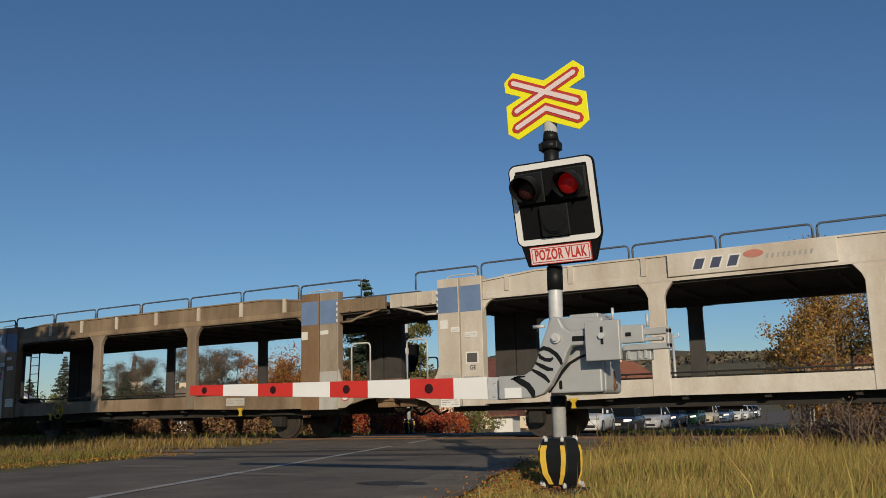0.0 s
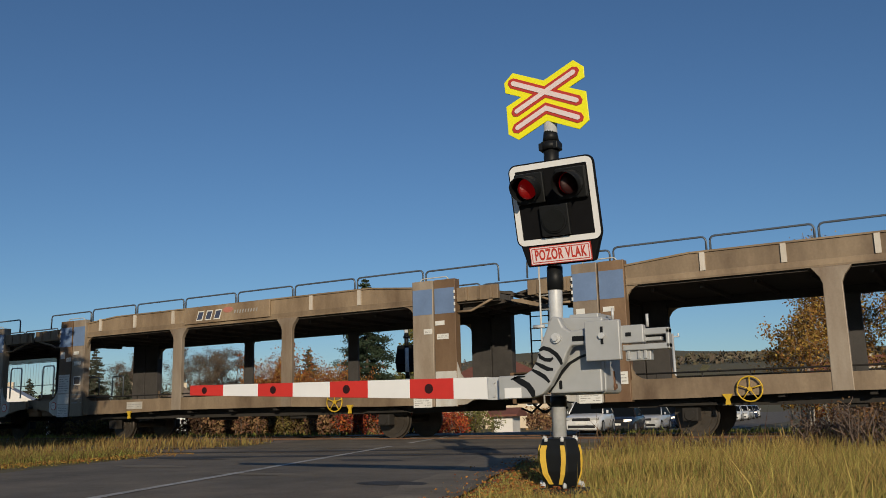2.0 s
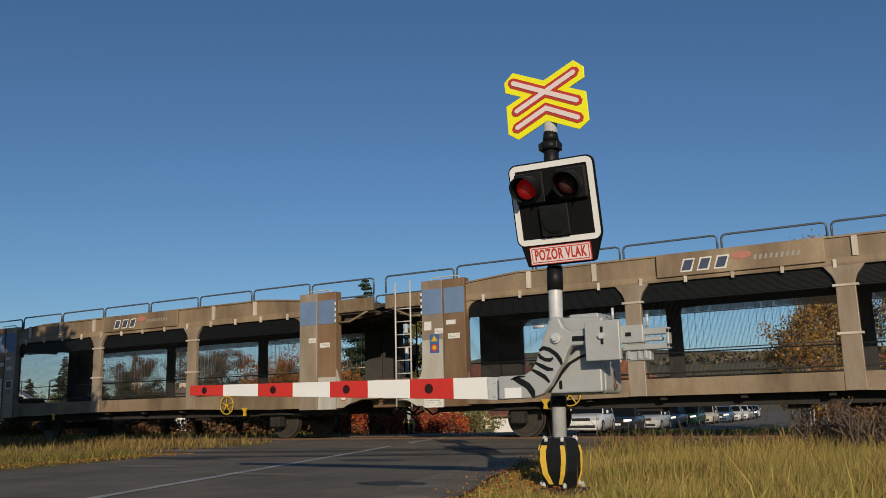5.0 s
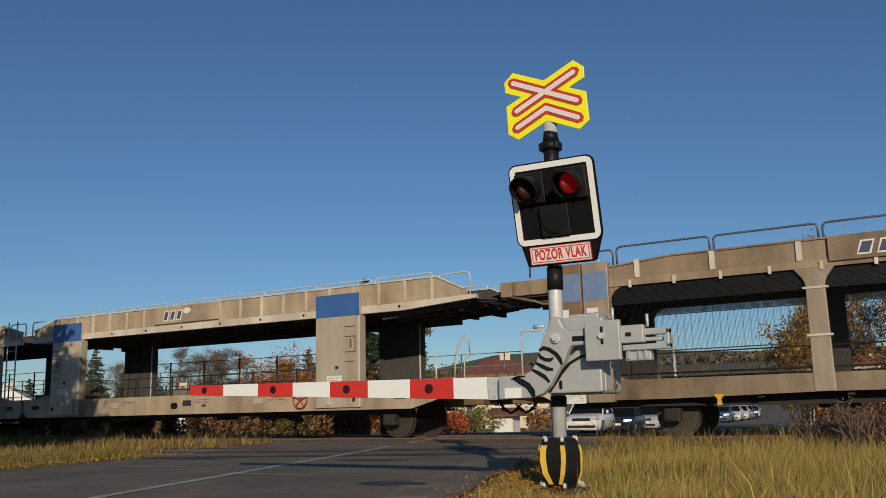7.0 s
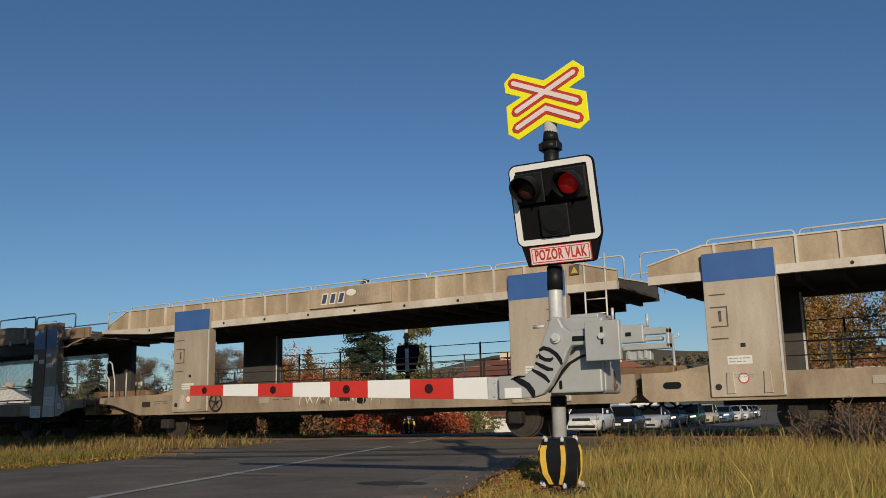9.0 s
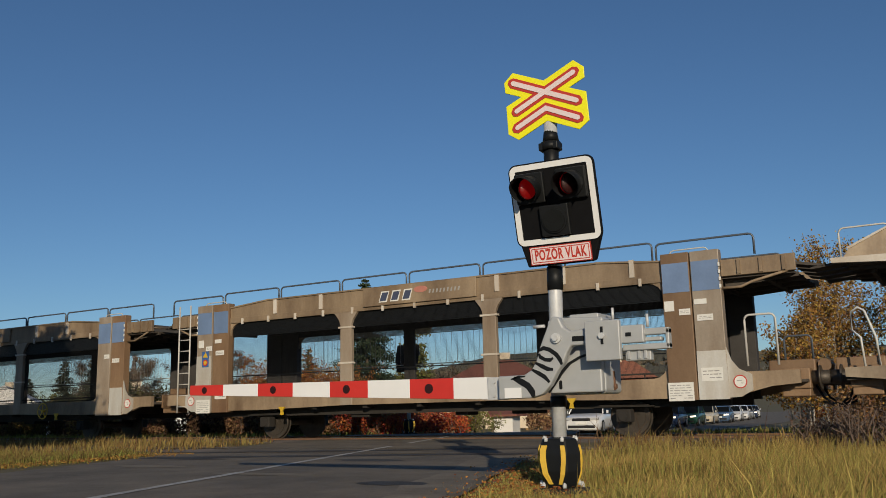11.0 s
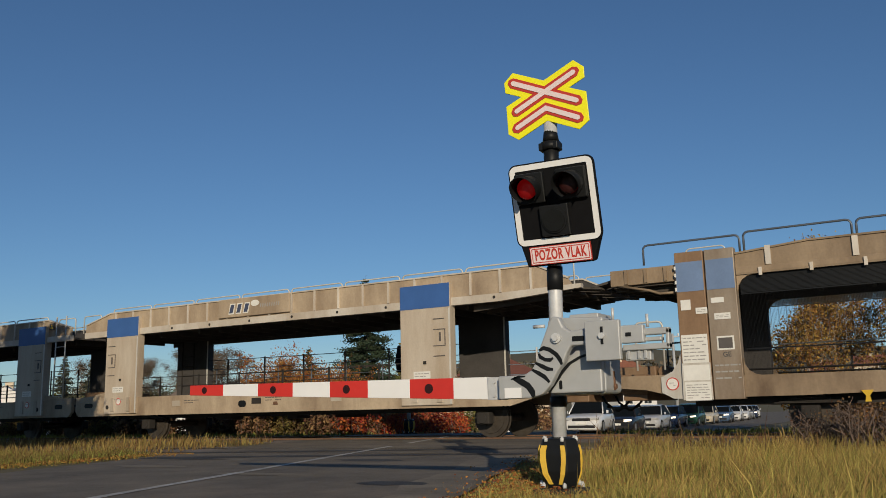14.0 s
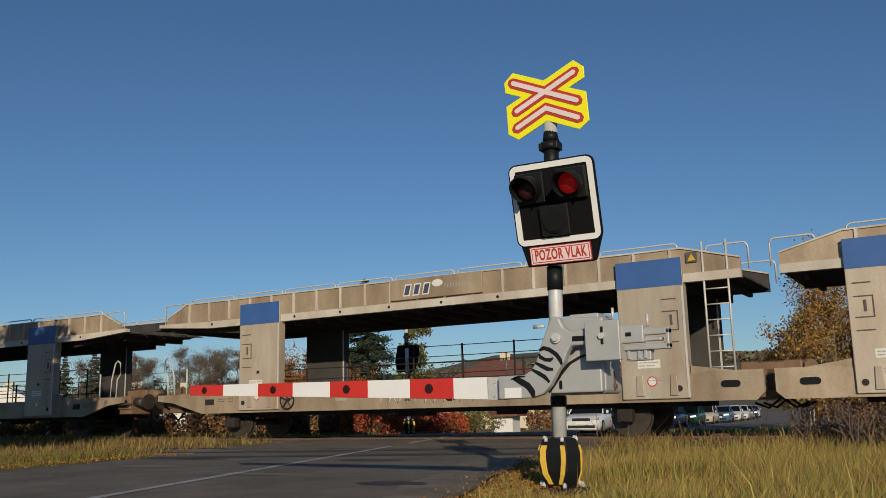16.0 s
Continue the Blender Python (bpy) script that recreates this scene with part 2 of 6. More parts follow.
def wheelset(parent, x, fx):
    """One axle with two flanged wheels; it rolls, the boxes and springs stay."""
    ax = new("wheelset", None)
    ax.empty_display_size = 0.2
    ax.parent = parent
    ax.location = (fx(x), WID / 2, 0.42)
    for s in (-1, 1):
        bm = B()
        disc(bm, (0, s * 0.7525, 0), 0.42, 0.10, "y", 28)
        disc(bm, (0, s * 0.69, 0), 0.45, 0.03, "y", 28)
        disc(bm, (0, s * 0.81, 0), 0.33, 0.03, "y", 24)
        disc(bm, (0, s * 0.83, 0), 0.12, 0.06, "y", 16)
        for k in range(6):
            a = k * math.pi / 3
            disc(bm, (0.22 * math.cos(a), s * 0.828, 0.22 * math.sin(a)), 0.035, 0.02, "y", 8)
        part("wheel", bm, M["steel"], ax, "grimy steel wheel with a flange")
    bm = B()
    disc(bm, (0, 0, 0), 0.09, 1.6, "y", 12)
    part("axle", bm, M["steel"], ax)
    for y in (0.36, WID - 0.36):
        bm = B()
        box(bm, fx(x) - 0.16, fx(x) + 0.16, y - 0.12, y + 0.12, 0.30, 0.56, 0.03)
        disc(bm, (fx(x), y - 0.12 if y < 1 else y + 0.12, 0.42), 0.10, 0.06, "y", 14)
        for k in range(5):
            w = 0.62 - 0.09 * k
            box(bm, fx(x) - w, fx(x) + w, y - 0.06, y + 0.06, 0.60 + 0.025 * k, 0.622 + 0.025 * k)
        part("axle_box", bm, M["under"], parent, "dark cast axle box with leaf spring")
    return ax


def bars(bm, x0, x1, y, z0, z1, rows, seed):
    """Unreadable print: rows of short dark bars on a plate."""
    rnd = random.Random(seed)
    h = (z1 - z0) / rows
    for i in range(rows):
        x = x0
        while x < x1 - 0.03:
            w = rnd.uniform(0.04, 0.14)
            if rnd.random() < 0.85:
                box(bm, x, min(x + w, x1), y - 0.002, y, z1 - h * (i + 0.66), z1 - h * (i + 0.36))
            x += w + 0.02


def rounded_slot(cx, cz, w, h, n=6):
    """The outline of an oval slot in x and z."""
    r = h / 2
    right = [(cx + w / 2 - r + r * math.cos(a), cz + r * math.sin(a)) for a in (-math.pi / 2 + math.pi * i / n for i in range(n + 1))]
    left = [(cx - w / 2 + r - r * math.cos(a), cz - r * math.sin(a)) for a in (-math.pi / 2 + math.pi * i / n for i in range(n + 1))]
    return right + left


def wagon_frame(u, L, fx, x_lo, x_hi, sill, z_lo, z_hi, mat_sill):
    """The lower deck: two side sills, floor, grimy underframe."""
    for y in (0.02, WID - 0.12):
        bm = B()
        pts = [(fx(a), b) for a, b in sill]
        prism(bm, pts, y, y + 0.10)
        part("side_sill", bm, mat_sill, u, "dusty steel side sill, stained along its lower edge")
    bm = B()
    box(bm, min(fx(x_lo), fx(x_hi)), max(fx(x_lo), fx(x_hi)), 0.12, WID - 0.12, 0.98, 1.03)
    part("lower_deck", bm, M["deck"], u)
    a, b = sorted((fx(0.1), fx(L - 0.1)))
    for y in (0.42, WID - 0.56):
        bm = B()
        box(bm, a, b, y, y + 0.14, 0.58, 0.98)
        part("underframe_beam", bm, M["under"], u, "black grimy long underframe beam")
    for k in range(9):
        x = a + (b - a) * (k + 0.5) / 9
        bm = B()
        box(bm, x - 0.06, x + 0.06, 0.12, WID - 0.12, 0.72, 0.98)
        part("cross_beam", bm, M["under"], u)
    for k, (x, w, y) in enumerate(((L * 0.36, 0.55, 0.5), (L * 0.56, 0.35, 0.6), (L * 0.64, 0.7, 1.6))):
        bm = B()
        box(bm, fx(x) - w / 2, fx(x) + w / 2, y, y + 0.5, 0.50, 0.76, 0.03)
        part("brake_box", bm, M["under"], u)


def ladder(u, fx, x, y, z0, z1, w=0.42, mt="tube_white"):
    bm = B()
    for d in (-w / 2, w / 2):
        tube(bm, [(fx(x) + d, y, z0), (fx(x) + d, y, z1)], 0.022, 6)
    n = int((z1 - z0 - 0.3) / 0.30)
    for k in range(n):
        z = z0 + 0.16 + k * 0.30
        tube(bm, [(fx(x) - w / 2, y, z), (fx(x) + w / 2, y, z)], 0.014, 6)
    part("ladder", bm, M[mt], u, "steel access ladder to the upper deck")


def handwheel(u, x, y, z, r, mt):
    bm = B()
    tube(bm, [(x + r * math.cos(a), y, z + r * math.sin(a)) for a in (2 * math.pi * i / 20 for i in range(21))], 0.016, 6)
    for k in range(5):
        a = 2 * math.pi * k / 5 + 0.3
        tube(bm, [(x, y, z), (x + r * math.cos(a), y, z + r * math.sin(a))], 0.012, 5)
    disc(bm, (x, y + 0.03, z), 0.04, 0.1, "y", 10)
    part("brake_handwheel", bm, M[mt], u, "spoked brake handwheel")


def coupling_end(u, fx, x_end, long_end):
    """Drawgear, buffers or bar between the units."""
    bm = B()
    a, b = sorted((fx(x_end - 0.5), fx(x_end)))
    box(bm, a, b, 0.4, WID - 0.4, 0.72, 1.16, 0.02)
    for y in (0.55, WID - 0.55):
        box(bm, a - 0.02, b + 0.02, y - 0.2, y + 0.2, 0.86, 1.24, 0.02)
    part("headstock", bm, M["post_brown"], u, "rusty brown headstock")
    bm = B()
    m0 = (a + b) / 2
    box(bm, m0 - 0.55, m0 + 0.30, 0.9, 1.5, 1.16, 1.42, 0.03)
    disc(bm, (m0 + 0.45, 1.2, 1.30), 0.12, 0.5, "y", 12)
    box(bm, m0 - 0.30, m0 + 0.50, 1.8, 2.3, 1.16, 1.36, 0.02)
    part("winch_box", bm, M["post_brown"], u, "brown winch box with a drum")
    s = 1 if fx(1) > fx(0) else -1
    s = s if x_end > 1 else -s
    if long_end:
        for y in (0.575, WID - 0.575):
            bm = B()
            disc(bm, (fx(x_end) + s * 0.18, y, 1.06), 0.13, 0.36, "x", 16)
            disc(bm, (fx(x_end) + s * 0.42, y, 1.06), 0.09, 0.2, "x", 14)
            disc(bm, (fx(x_end) + s * 0.53, y, 1.06), 0.22, 0.035, "x", 20)
            part("buffer", bm, M["steel"], u, "round sprung buffer, brown with grease")
    bm = B()
    tube(bm, [(fx(x_end), WID / 2, 1.03), (fx(x_end) + s * 0.62, WID / 2, 1.0)], 0.07, 8)
    part("drawbar", bm, M["under"], u)
    for y in (1.05, 1.85):
        bm = B()
        tube(bm, [(fx(x_end), y, 0.95), (fx(x_end) + s * 0.12, y, 0.7), (fx(x_end) + s * 0.35, y, 0.52), (fx(x_end) + s * 0.6, y, 0.62)], 0.025, 6)
        part("brake_hose", bm, M["black"], u)


def logo(u, xa, xb, z0, z1, y, plate, ink):
    """The operator's board: plain shapes in its colours."""
    w, h = xb - xa, z1 - z0
    bm = B()
    box(bm, xa, xb, y - 0.05, y, z0, z1, 0.012)
    board = part("name_board", bm, plate, u, "framed board with a faded company mark")
    f = y - 0.052
    def slanted(x, i):
        return [(x + i, z0 + h * 0.16 + i), (x + w * 0.075 - i, z0 + h * 0.16 + i), (x + w * 0.10 - i, z0 + h * 0.74 - i), (x + w * 0.025 + i, z0 + h * 0.74 - i)]
    for k in range(3):
        x = xa + w * (0.15 + 0.105 * k)
        for key, i, d in (("label", 0.0, 0.0), ("navy", 0.030, 0.004)):
            bm = B()
            prism(bm, slanted(x, i), f - 0.004 - d, f - d)
            part("mark", bm, M[key], board)
    bm = B()
    pts = [(xa + w * 0.53 + w * 0.06 * math.cos(a), z0 + h * 0.66 + h * 0.17 * math.sin(a)) for a in (2 * math.pi * i / 18 for i in range(18))]
    prism(bm, pts, f - 0.004, f)
    part("mark", bm, M[ink], board)
    bm = B()
    for k in range(9):
        x = xa + w * (0.60 + 0.031 * k)
        prism(bm, [(x, z0 + h * 0.40), (x + w * 0.013, z0 + h * 0.40), (x + w * 0.021, z0 + h * 0.60), (x + w * 0.008, z0 + h * 0.60)], f - 0.003, f)
    part("print", bm, M["print_grey"], board, "row of small faded grey bars")


def text(name, body, size, m, material, parent, extrude=0.002, spacing=1.0, shear=0.0):
    cu = bpy.data.curves.new(name, "FONT")
    cu.body, cu.size, cu.extrude, cu.align_x, cu.align_y, cu.space_character, cu.shear = body, size, extrude, "CENTER", "CENTER", spacing, shear
    cu.offset = 0.0035
    ob = new(name, cu)
    ob.data.materials.append(material)
    ob.parent = parent
    ob.matrix_local = m
    return ob


def wagon_a(name, L, flip, mesh, paint="wagon", post_paint="post", with_logo=True, wheel="yellow_iron", label=""):
    """A closed-sided carrier half: arched side beams, slender columns, twin-plate end posts. The ladder end is at x = 0."""
    fx = (lambda x: L - x) if flip else (lambda x: x)
    u = thing(name, pose(0, 0, 0), label, "train wagon", "wagons of the train")
    P, S = M[paint], M[post_paint]
    c1, c2 = 5.0, L - 5.06
    wagon_frame(u, L, fx, -1.2, L + 1.35, [(-1.15, 0.92), (-1.15, 1.20), (0.0, 1.20), (0.2, 1.13), (L - 0.2, 1.13), (L, 1.20), (L + 1.25, 1.20), (L + 1.25, 0.96), (L + 0.75, 0.92), (L + 0.35, 0.82), (L - 0.1, 0.74), (L - 2.2, 0.74), (c2, 0.80), (c1, 0.80), (2.2, 0.74), (0.1, 0.74), (-0.35, 0.82), (-0.7, 0.92)], 0, 0, P)
    # far-side beam, columns and posts take the inner colour with shade painted in
    for side, y0 in ((0, 0.0), (1, WID - 0.14)):
        # side beam of the upper deck, lower at its ends
        bm = B()
        e0, e1 = sorted((fx(1.15), fx(L - 1.15)))
        low = 3.02 if side == 0 else 2.80
        prism(bm, [(e0, low), (e1, low), (e1, 3.42), (e1 - 1.35, 3.55), (e0 + 1.35, 3.55), (e0, 3.42)], y0 + 0.04, y0 + 0.10)
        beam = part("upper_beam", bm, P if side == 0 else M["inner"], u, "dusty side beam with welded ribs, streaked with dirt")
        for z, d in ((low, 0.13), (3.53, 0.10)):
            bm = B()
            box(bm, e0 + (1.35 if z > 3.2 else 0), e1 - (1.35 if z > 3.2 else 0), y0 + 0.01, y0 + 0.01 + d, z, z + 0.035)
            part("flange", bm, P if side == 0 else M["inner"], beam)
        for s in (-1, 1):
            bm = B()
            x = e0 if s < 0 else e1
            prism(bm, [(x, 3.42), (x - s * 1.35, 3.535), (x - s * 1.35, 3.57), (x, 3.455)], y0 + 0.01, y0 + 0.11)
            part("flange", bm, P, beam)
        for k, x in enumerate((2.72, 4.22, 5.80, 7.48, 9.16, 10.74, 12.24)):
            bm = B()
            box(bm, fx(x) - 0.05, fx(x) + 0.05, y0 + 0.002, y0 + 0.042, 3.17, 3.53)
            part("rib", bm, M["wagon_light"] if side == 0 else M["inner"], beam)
        if side == 0:
            # the lower third of the beam stands a little proud, with a crease along it
            bm = B()
            box(bm, e0, e1, y0 + 0.022, y0 + 0.042, 3.055, 3.165, 0.006)
            part("lower_band", bm, P, beam)
        if mesh and side == 0:
            for k in range(13):
                x = e0 + (e1 - e0) * (k + 0.5) / 13
                bm = B()
                box(bm, x - 0.03, x + 0.03, y0 - 0.012, y0 + 0.03, 2.975, 3.13, 0.004)
                part("screen_clip", bm, M["wagon_light"], beam)
        for c in (c1, c2):
            bm = B()
            x = fx(c)
            prism(bm, [(x - 0.18, 0.80), (x + 0.18, 0.80), (x + 0.165, 2.72), (x + 0.21, 2.84), (x + 0.35, low), (x - 0.35, low), (x - 0.21, 2.84), (x - 0.165, 2.72)], y0 + 0.005 if side == 0 else y0 + 0.03, y0 + 0.12, 0.012)
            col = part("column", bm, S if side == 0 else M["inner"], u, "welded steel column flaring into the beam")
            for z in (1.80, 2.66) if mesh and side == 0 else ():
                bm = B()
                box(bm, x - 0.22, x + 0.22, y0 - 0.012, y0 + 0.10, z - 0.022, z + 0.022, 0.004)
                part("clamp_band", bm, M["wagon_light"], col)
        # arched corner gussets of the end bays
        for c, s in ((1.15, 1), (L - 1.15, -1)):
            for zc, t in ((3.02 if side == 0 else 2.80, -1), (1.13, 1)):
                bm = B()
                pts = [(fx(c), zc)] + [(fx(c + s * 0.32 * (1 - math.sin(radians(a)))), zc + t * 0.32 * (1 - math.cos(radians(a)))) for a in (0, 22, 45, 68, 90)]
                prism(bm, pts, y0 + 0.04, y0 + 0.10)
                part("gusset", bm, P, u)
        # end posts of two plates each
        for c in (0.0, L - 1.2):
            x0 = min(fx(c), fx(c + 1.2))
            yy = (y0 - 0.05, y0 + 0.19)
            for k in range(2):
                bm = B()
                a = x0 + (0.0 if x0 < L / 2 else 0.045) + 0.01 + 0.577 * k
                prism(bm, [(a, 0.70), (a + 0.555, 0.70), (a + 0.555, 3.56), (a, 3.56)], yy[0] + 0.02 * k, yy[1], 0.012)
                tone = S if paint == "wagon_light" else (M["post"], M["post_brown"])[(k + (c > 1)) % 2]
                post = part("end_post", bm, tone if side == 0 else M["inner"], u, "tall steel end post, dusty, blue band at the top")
                if side == 0 and k == (0 if x0 < L / 2 else 1):
                    zf = (1.40 if c > 1 else 1.48) if flip else (1.62 if c > 1 else 2.20)
                    bm = B()
                    prism(bm, [(a - 0.006, 0.705), (a + 0.561, 0.705), (a + 0.550, zf), (a + 0.005, zf)], yy[0] + 0.02 * k - 0.007, yy[0] + 0.02 * k - 0.001)
                    part("foot_plate", bm, M["post_pale"], post, "pale repainted foot plate")
                bm = B()
                ys = (yy[0] + 0.02 * k - 0.006, yy[0] + 0.02 * k - 0.001) if side == 0 else (yy[1] + 0.001, yy[1] + 0.006)
                box(bm, a + 0.015, a + 0.54, ys[0], ys[1], 2.78, 3.36)
                part("blue_band", bm, M["blue_old"], post, "faded blue paint")
            if side == 0:
                rnd = random.Random(int(c * 10) + 3 * flip + 5 * mesh)
                for k, (a, b, z0, z1, rows) in enumerate(((0.08, 0.27, 2.42, 2.62, 0), (0.36, 0.58, 2.33, 2.45, 2), (0.66, 0.90, 2.52, 2.62, 0), (0.70, 1.00, 2.20, 2.32, 2), (0.04, 0.54, 1.40, 1.94, 7), (0.04, 0.54, 1.07, 1.36, 0), (0.05, 0.54, 0.69, 1.04, 6), (0.70, 1.10, 1.05, 1.30, 3))):
                    stack = flip and c > 1 and paint != "wagon_light"
                    if (k in (4, 5) and not stack) or (k == 7 and stack) or (rnd.random() < 0.25 and not stack):
                        continue
                    a, b = x0 + a, x0 + b
                    yf = yy[0] + (0.02 if a - x0 > 0.58 else 0) - 0.012
                    bm = B()
                    box(bm, a, b, yf, yf + 0.011, z0, z1)
                    plate = part("notice", bm, M["label"], u, "white notice plate")
                    if rows:
                        bm = B()
                        bars(bm, a + 0.03, b - 0.03, yf - 0.001, z0 + 0.03, z1 - 0.03, rows, k)
                        part("print", bm, M["print_grey"], plate)
                if flip and c > 1:
                    xr, yf = x0 + 0.61, yy[0] + 0.02
                    bm = B()
                    box(bm, xr + 0.10, xr + 0.42, yf - 0.006, yf - 0.001, 1.62, 1.88)
                    win = part("data_window", bm, M["label"], u, "white-rimmed dark data window")
                    bm = B()
                    box(bm, xr + 0.13, xr + 0.39, yf - 0.010, yf - 0.005, 1.65, 1.85)
                    part("pane", bm, M["ink"], win)
                    text("lettering", "GE", 0.13, pose(xr + 0.27, yf - 0.003, 1.53, 90, 0, 0), M["ink"], u, 0.001)
                    for j in range(3):
                        bm = B()
                        bars(bm, xr + 0.03, xr + 0.50, yf - 0.002, 1.29 - 0.12 * j, 1.38 - 0.12 * j, 1, 60 + j)
                        part("print", bm, M["print_grey"], u)
                bm = B()
                loop_rail(bm, x0 + 0.22, x0 + 0.98, yy[0] + 0.10, 3.50, 3.63, 0.014)
                part("head_handle", bm, M["tube_white"], u, "low tube handle on the post head")
                # marker ladder strip on the outer edge
                xo = x0 - 0.004 if (fx(c) < L / 2) else x0 + 1.17
                for k in range(4):
                    bm = B()
                    box(bm, xo, xo + 0.035, yy[0] - 0.012, yy[0] - 0.002, 2.80 + 0.14 * k, 2.87 + 0.14 * k)
                    part("marker", bm, M["label"], u)
        # hoops on the beam
        n = 9 if paint == "wagon_light" else 8
        for k in range(n):
            x, x2 = sorted((fx(-1.1 + (L + 1.78) * k / n), fx(-1.1 + (L + 1.78) * (k + 1) / n)))
            bm = B()
            loop_rail(bm, x + 0.04, x2 - 0.04, y0 + 0.07, 3.40, 3.84 if 0 < k < n - 1 else 3.80)
            part("hand_hoop", bm, M["tube"], u, "bent grey tube handrail")
        # lower handrail
        bm = B()
        a, b = sorted((fx(1.2), fx(L - 1.2)))
        tube(bm, [(a, y0 + 0.07, 1.235), (b, y0 + 0.07, 1.235)], 0.020, 6)
        for k in range(13):
            x = a + (b - a) * (k + 0.5) / 13
            box(bm, x - 0.01, x + 0.01, y0 + 0.06, y0 + 0.08, 1.10, 1.235)
        part("low_rail", bm, M["under"], u)
        if mesh:
            edges = [1.2, c1 - 0.14, c1 + 0.14, c2 - 0.14, c2 + 0.14, L - 1.2]
            for a, b in zip(edges[::2], edges[1::2]):
                a, b = sorted((fx(a), fx(b)))
                bm = B()
                n = int((b - a) / (0.16 if side else 0.024))
                for k in range(n + 1):
                    x = a + (b - a) * k / n
                    w = 0.003 if side else 0.0012
                    box(bm, x - w, x + w, y0 + 0.087, y0 + 0.092, 1.84 if side else 1.15, 2.80 if side else 2.68)
                for z in (1.84, 2.66) if side else (1.62, 2.66):
                    box(bm, a, b, y0 + 0.080, y0 + 0.10, z - 0.012, z + 0.012)
                for k in range(16):
                    z = 2.68 + 0.022 * k
                    box(bm, a, b, y0 + 0.082, y0 + 0.092, z, z + 0.018)
                part("side_screen", bm, M["tube_white" if side else "black"], u, "wire screen with a denser strip along its top")
    # upper deck with cross ribs
    bm = B()
    a, b = sorted((fx(-1.0), fx(L + 1.3)))
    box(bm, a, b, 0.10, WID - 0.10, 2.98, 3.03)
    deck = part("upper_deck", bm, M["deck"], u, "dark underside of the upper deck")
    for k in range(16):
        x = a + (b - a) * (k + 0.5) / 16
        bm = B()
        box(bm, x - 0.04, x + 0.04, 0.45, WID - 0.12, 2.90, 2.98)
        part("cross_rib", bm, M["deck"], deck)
    # end decks with brackets
    for x0, x1 in ((-1.05, 0.0), (L, L + 1.35)):
        a, b = sorted((fx(x0), fx(x1)))
        for y in (0.02, WID - 0.12):
            bm = B()
            box(bm, a, b, y, y + 0.10, 3.02, 3.34, 0.01)
            stub = part("end_beam", bm, P, u, "short deck-end beam with welded ribs")
            for q in (0.25, 0.55, 0.85) if y < 1 else ():
                bm = B()
                box(bm, a + (b - a) * q - 0.03, a + (b - a) * q + 0.03, -0.012, 0.018, 3.04, 3.32)
                part("rib", bm, P, stub)
        o = b if b > L else a
        i = a if b > L else b
        s = 1 if b > L else -1
        bm = B()
        tube(bm, [(i, 0.06, 2.80), (i + s * 0.35, 0.06, 2.80), (i + s * 0.55, 0.06, 2.88), (o - s * 0.15, 0.06, 3.03)], 0.028, 7)
        part("brace_tube", bm, P, u, "bent tube brace below the deck end")
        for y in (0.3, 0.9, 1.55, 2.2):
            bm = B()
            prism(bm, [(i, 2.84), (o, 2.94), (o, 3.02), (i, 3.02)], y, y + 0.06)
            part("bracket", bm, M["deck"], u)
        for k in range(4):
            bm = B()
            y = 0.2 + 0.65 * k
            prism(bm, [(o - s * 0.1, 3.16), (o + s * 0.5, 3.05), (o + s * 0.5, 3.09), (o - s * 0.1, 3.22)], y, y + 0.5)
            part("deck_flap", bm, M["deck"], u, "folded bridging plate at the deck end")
    if flip:
        ladder(u, fx, -0.75, WID - 0.1, 0.9, 3.3, 0.5, "under")
    else:
        ladder(u, fx, -0.55, 0.02, 0.72, 3.62, 0.42, "tube_white")
        x0 = fx(0.0)
        bm = B()
        box(bm, x0 + 0.22, x0 + 0.47, -0.058, -0.052, 1.90, 2.32)
        sign = part("hazard_sign", bm, M["blue"], u, "blue plate with yellow triangle and red ring")
        bm = B()
        prism(bm, [(x0 + 0.25, 2.16), (x0 + 0.44, 2.16), (x0 + 0.345, 2.30)], -0.062, -0.058)
        part("triangle", bm, M["yellow_iron"], sign)
        bm = B()
        disc(bm, (x0 + 0.345, -0.060, 2.02), 0.085, 0.006, "y", 20)
        part("ring", bm, M["red"], sign)
        bm = B()
        disc(bm, (x0 + 0.345, -0.064, 2.02), 0.055, 0.004, "y", 20)
        part("face", bm, M["yellow_iron"], sign)
    bm = B()
    loop_rail(bm, min(fx(L + 0.35), fx(L + 0.9)), max(fx(L + 0.35), fx(L + 0.9)), 0.05, 1.3, 2.25)
    part("end_hoop", bm, M["tube_white"], u)
    bm = B()
    loop_rail(bm, min(fx(L + 0.55), fx(L + 1.1)), max(fx(L + 0.55), fx(L + 1.1)), WID - 0.1, 1.3, 2.0)
    part("end_hoop", bm, M["tube"], u)
    for x, d in ((0.0, -1), (L, 1)):
        bm = B()
        prism(bm, [(fx(x + d * q), z) for q, z in ((-0.03, 0.73), (-0.03, 1.72), (0.07, 1.42), (0.19, 1.26), (0.42, 1.15), (0.42, 0.86), (0.20, 0.74))], -0.012, 0.018)
        gus = part("corner_gusset", bm, M["post_pale"] if paint != "wagon_light" else P, u, "pale curved corner plate at the sill")
        bm = B()
        disc(bm, (fx(x + d * 0.20), -0.016, 1.02), 0.125, 0.008, "y", 22)
        rim = part("notice", bm, M["sign_red"], gus, "round white notice with a red rim")
        bm = B()
        disc(bm, (fx(x + d * 0.20), -0.021, 1.02), 0.105, 0.004, "y", 22)
        part("face", bm, M["label"], u, "white face of a round notice")
        bm = B()
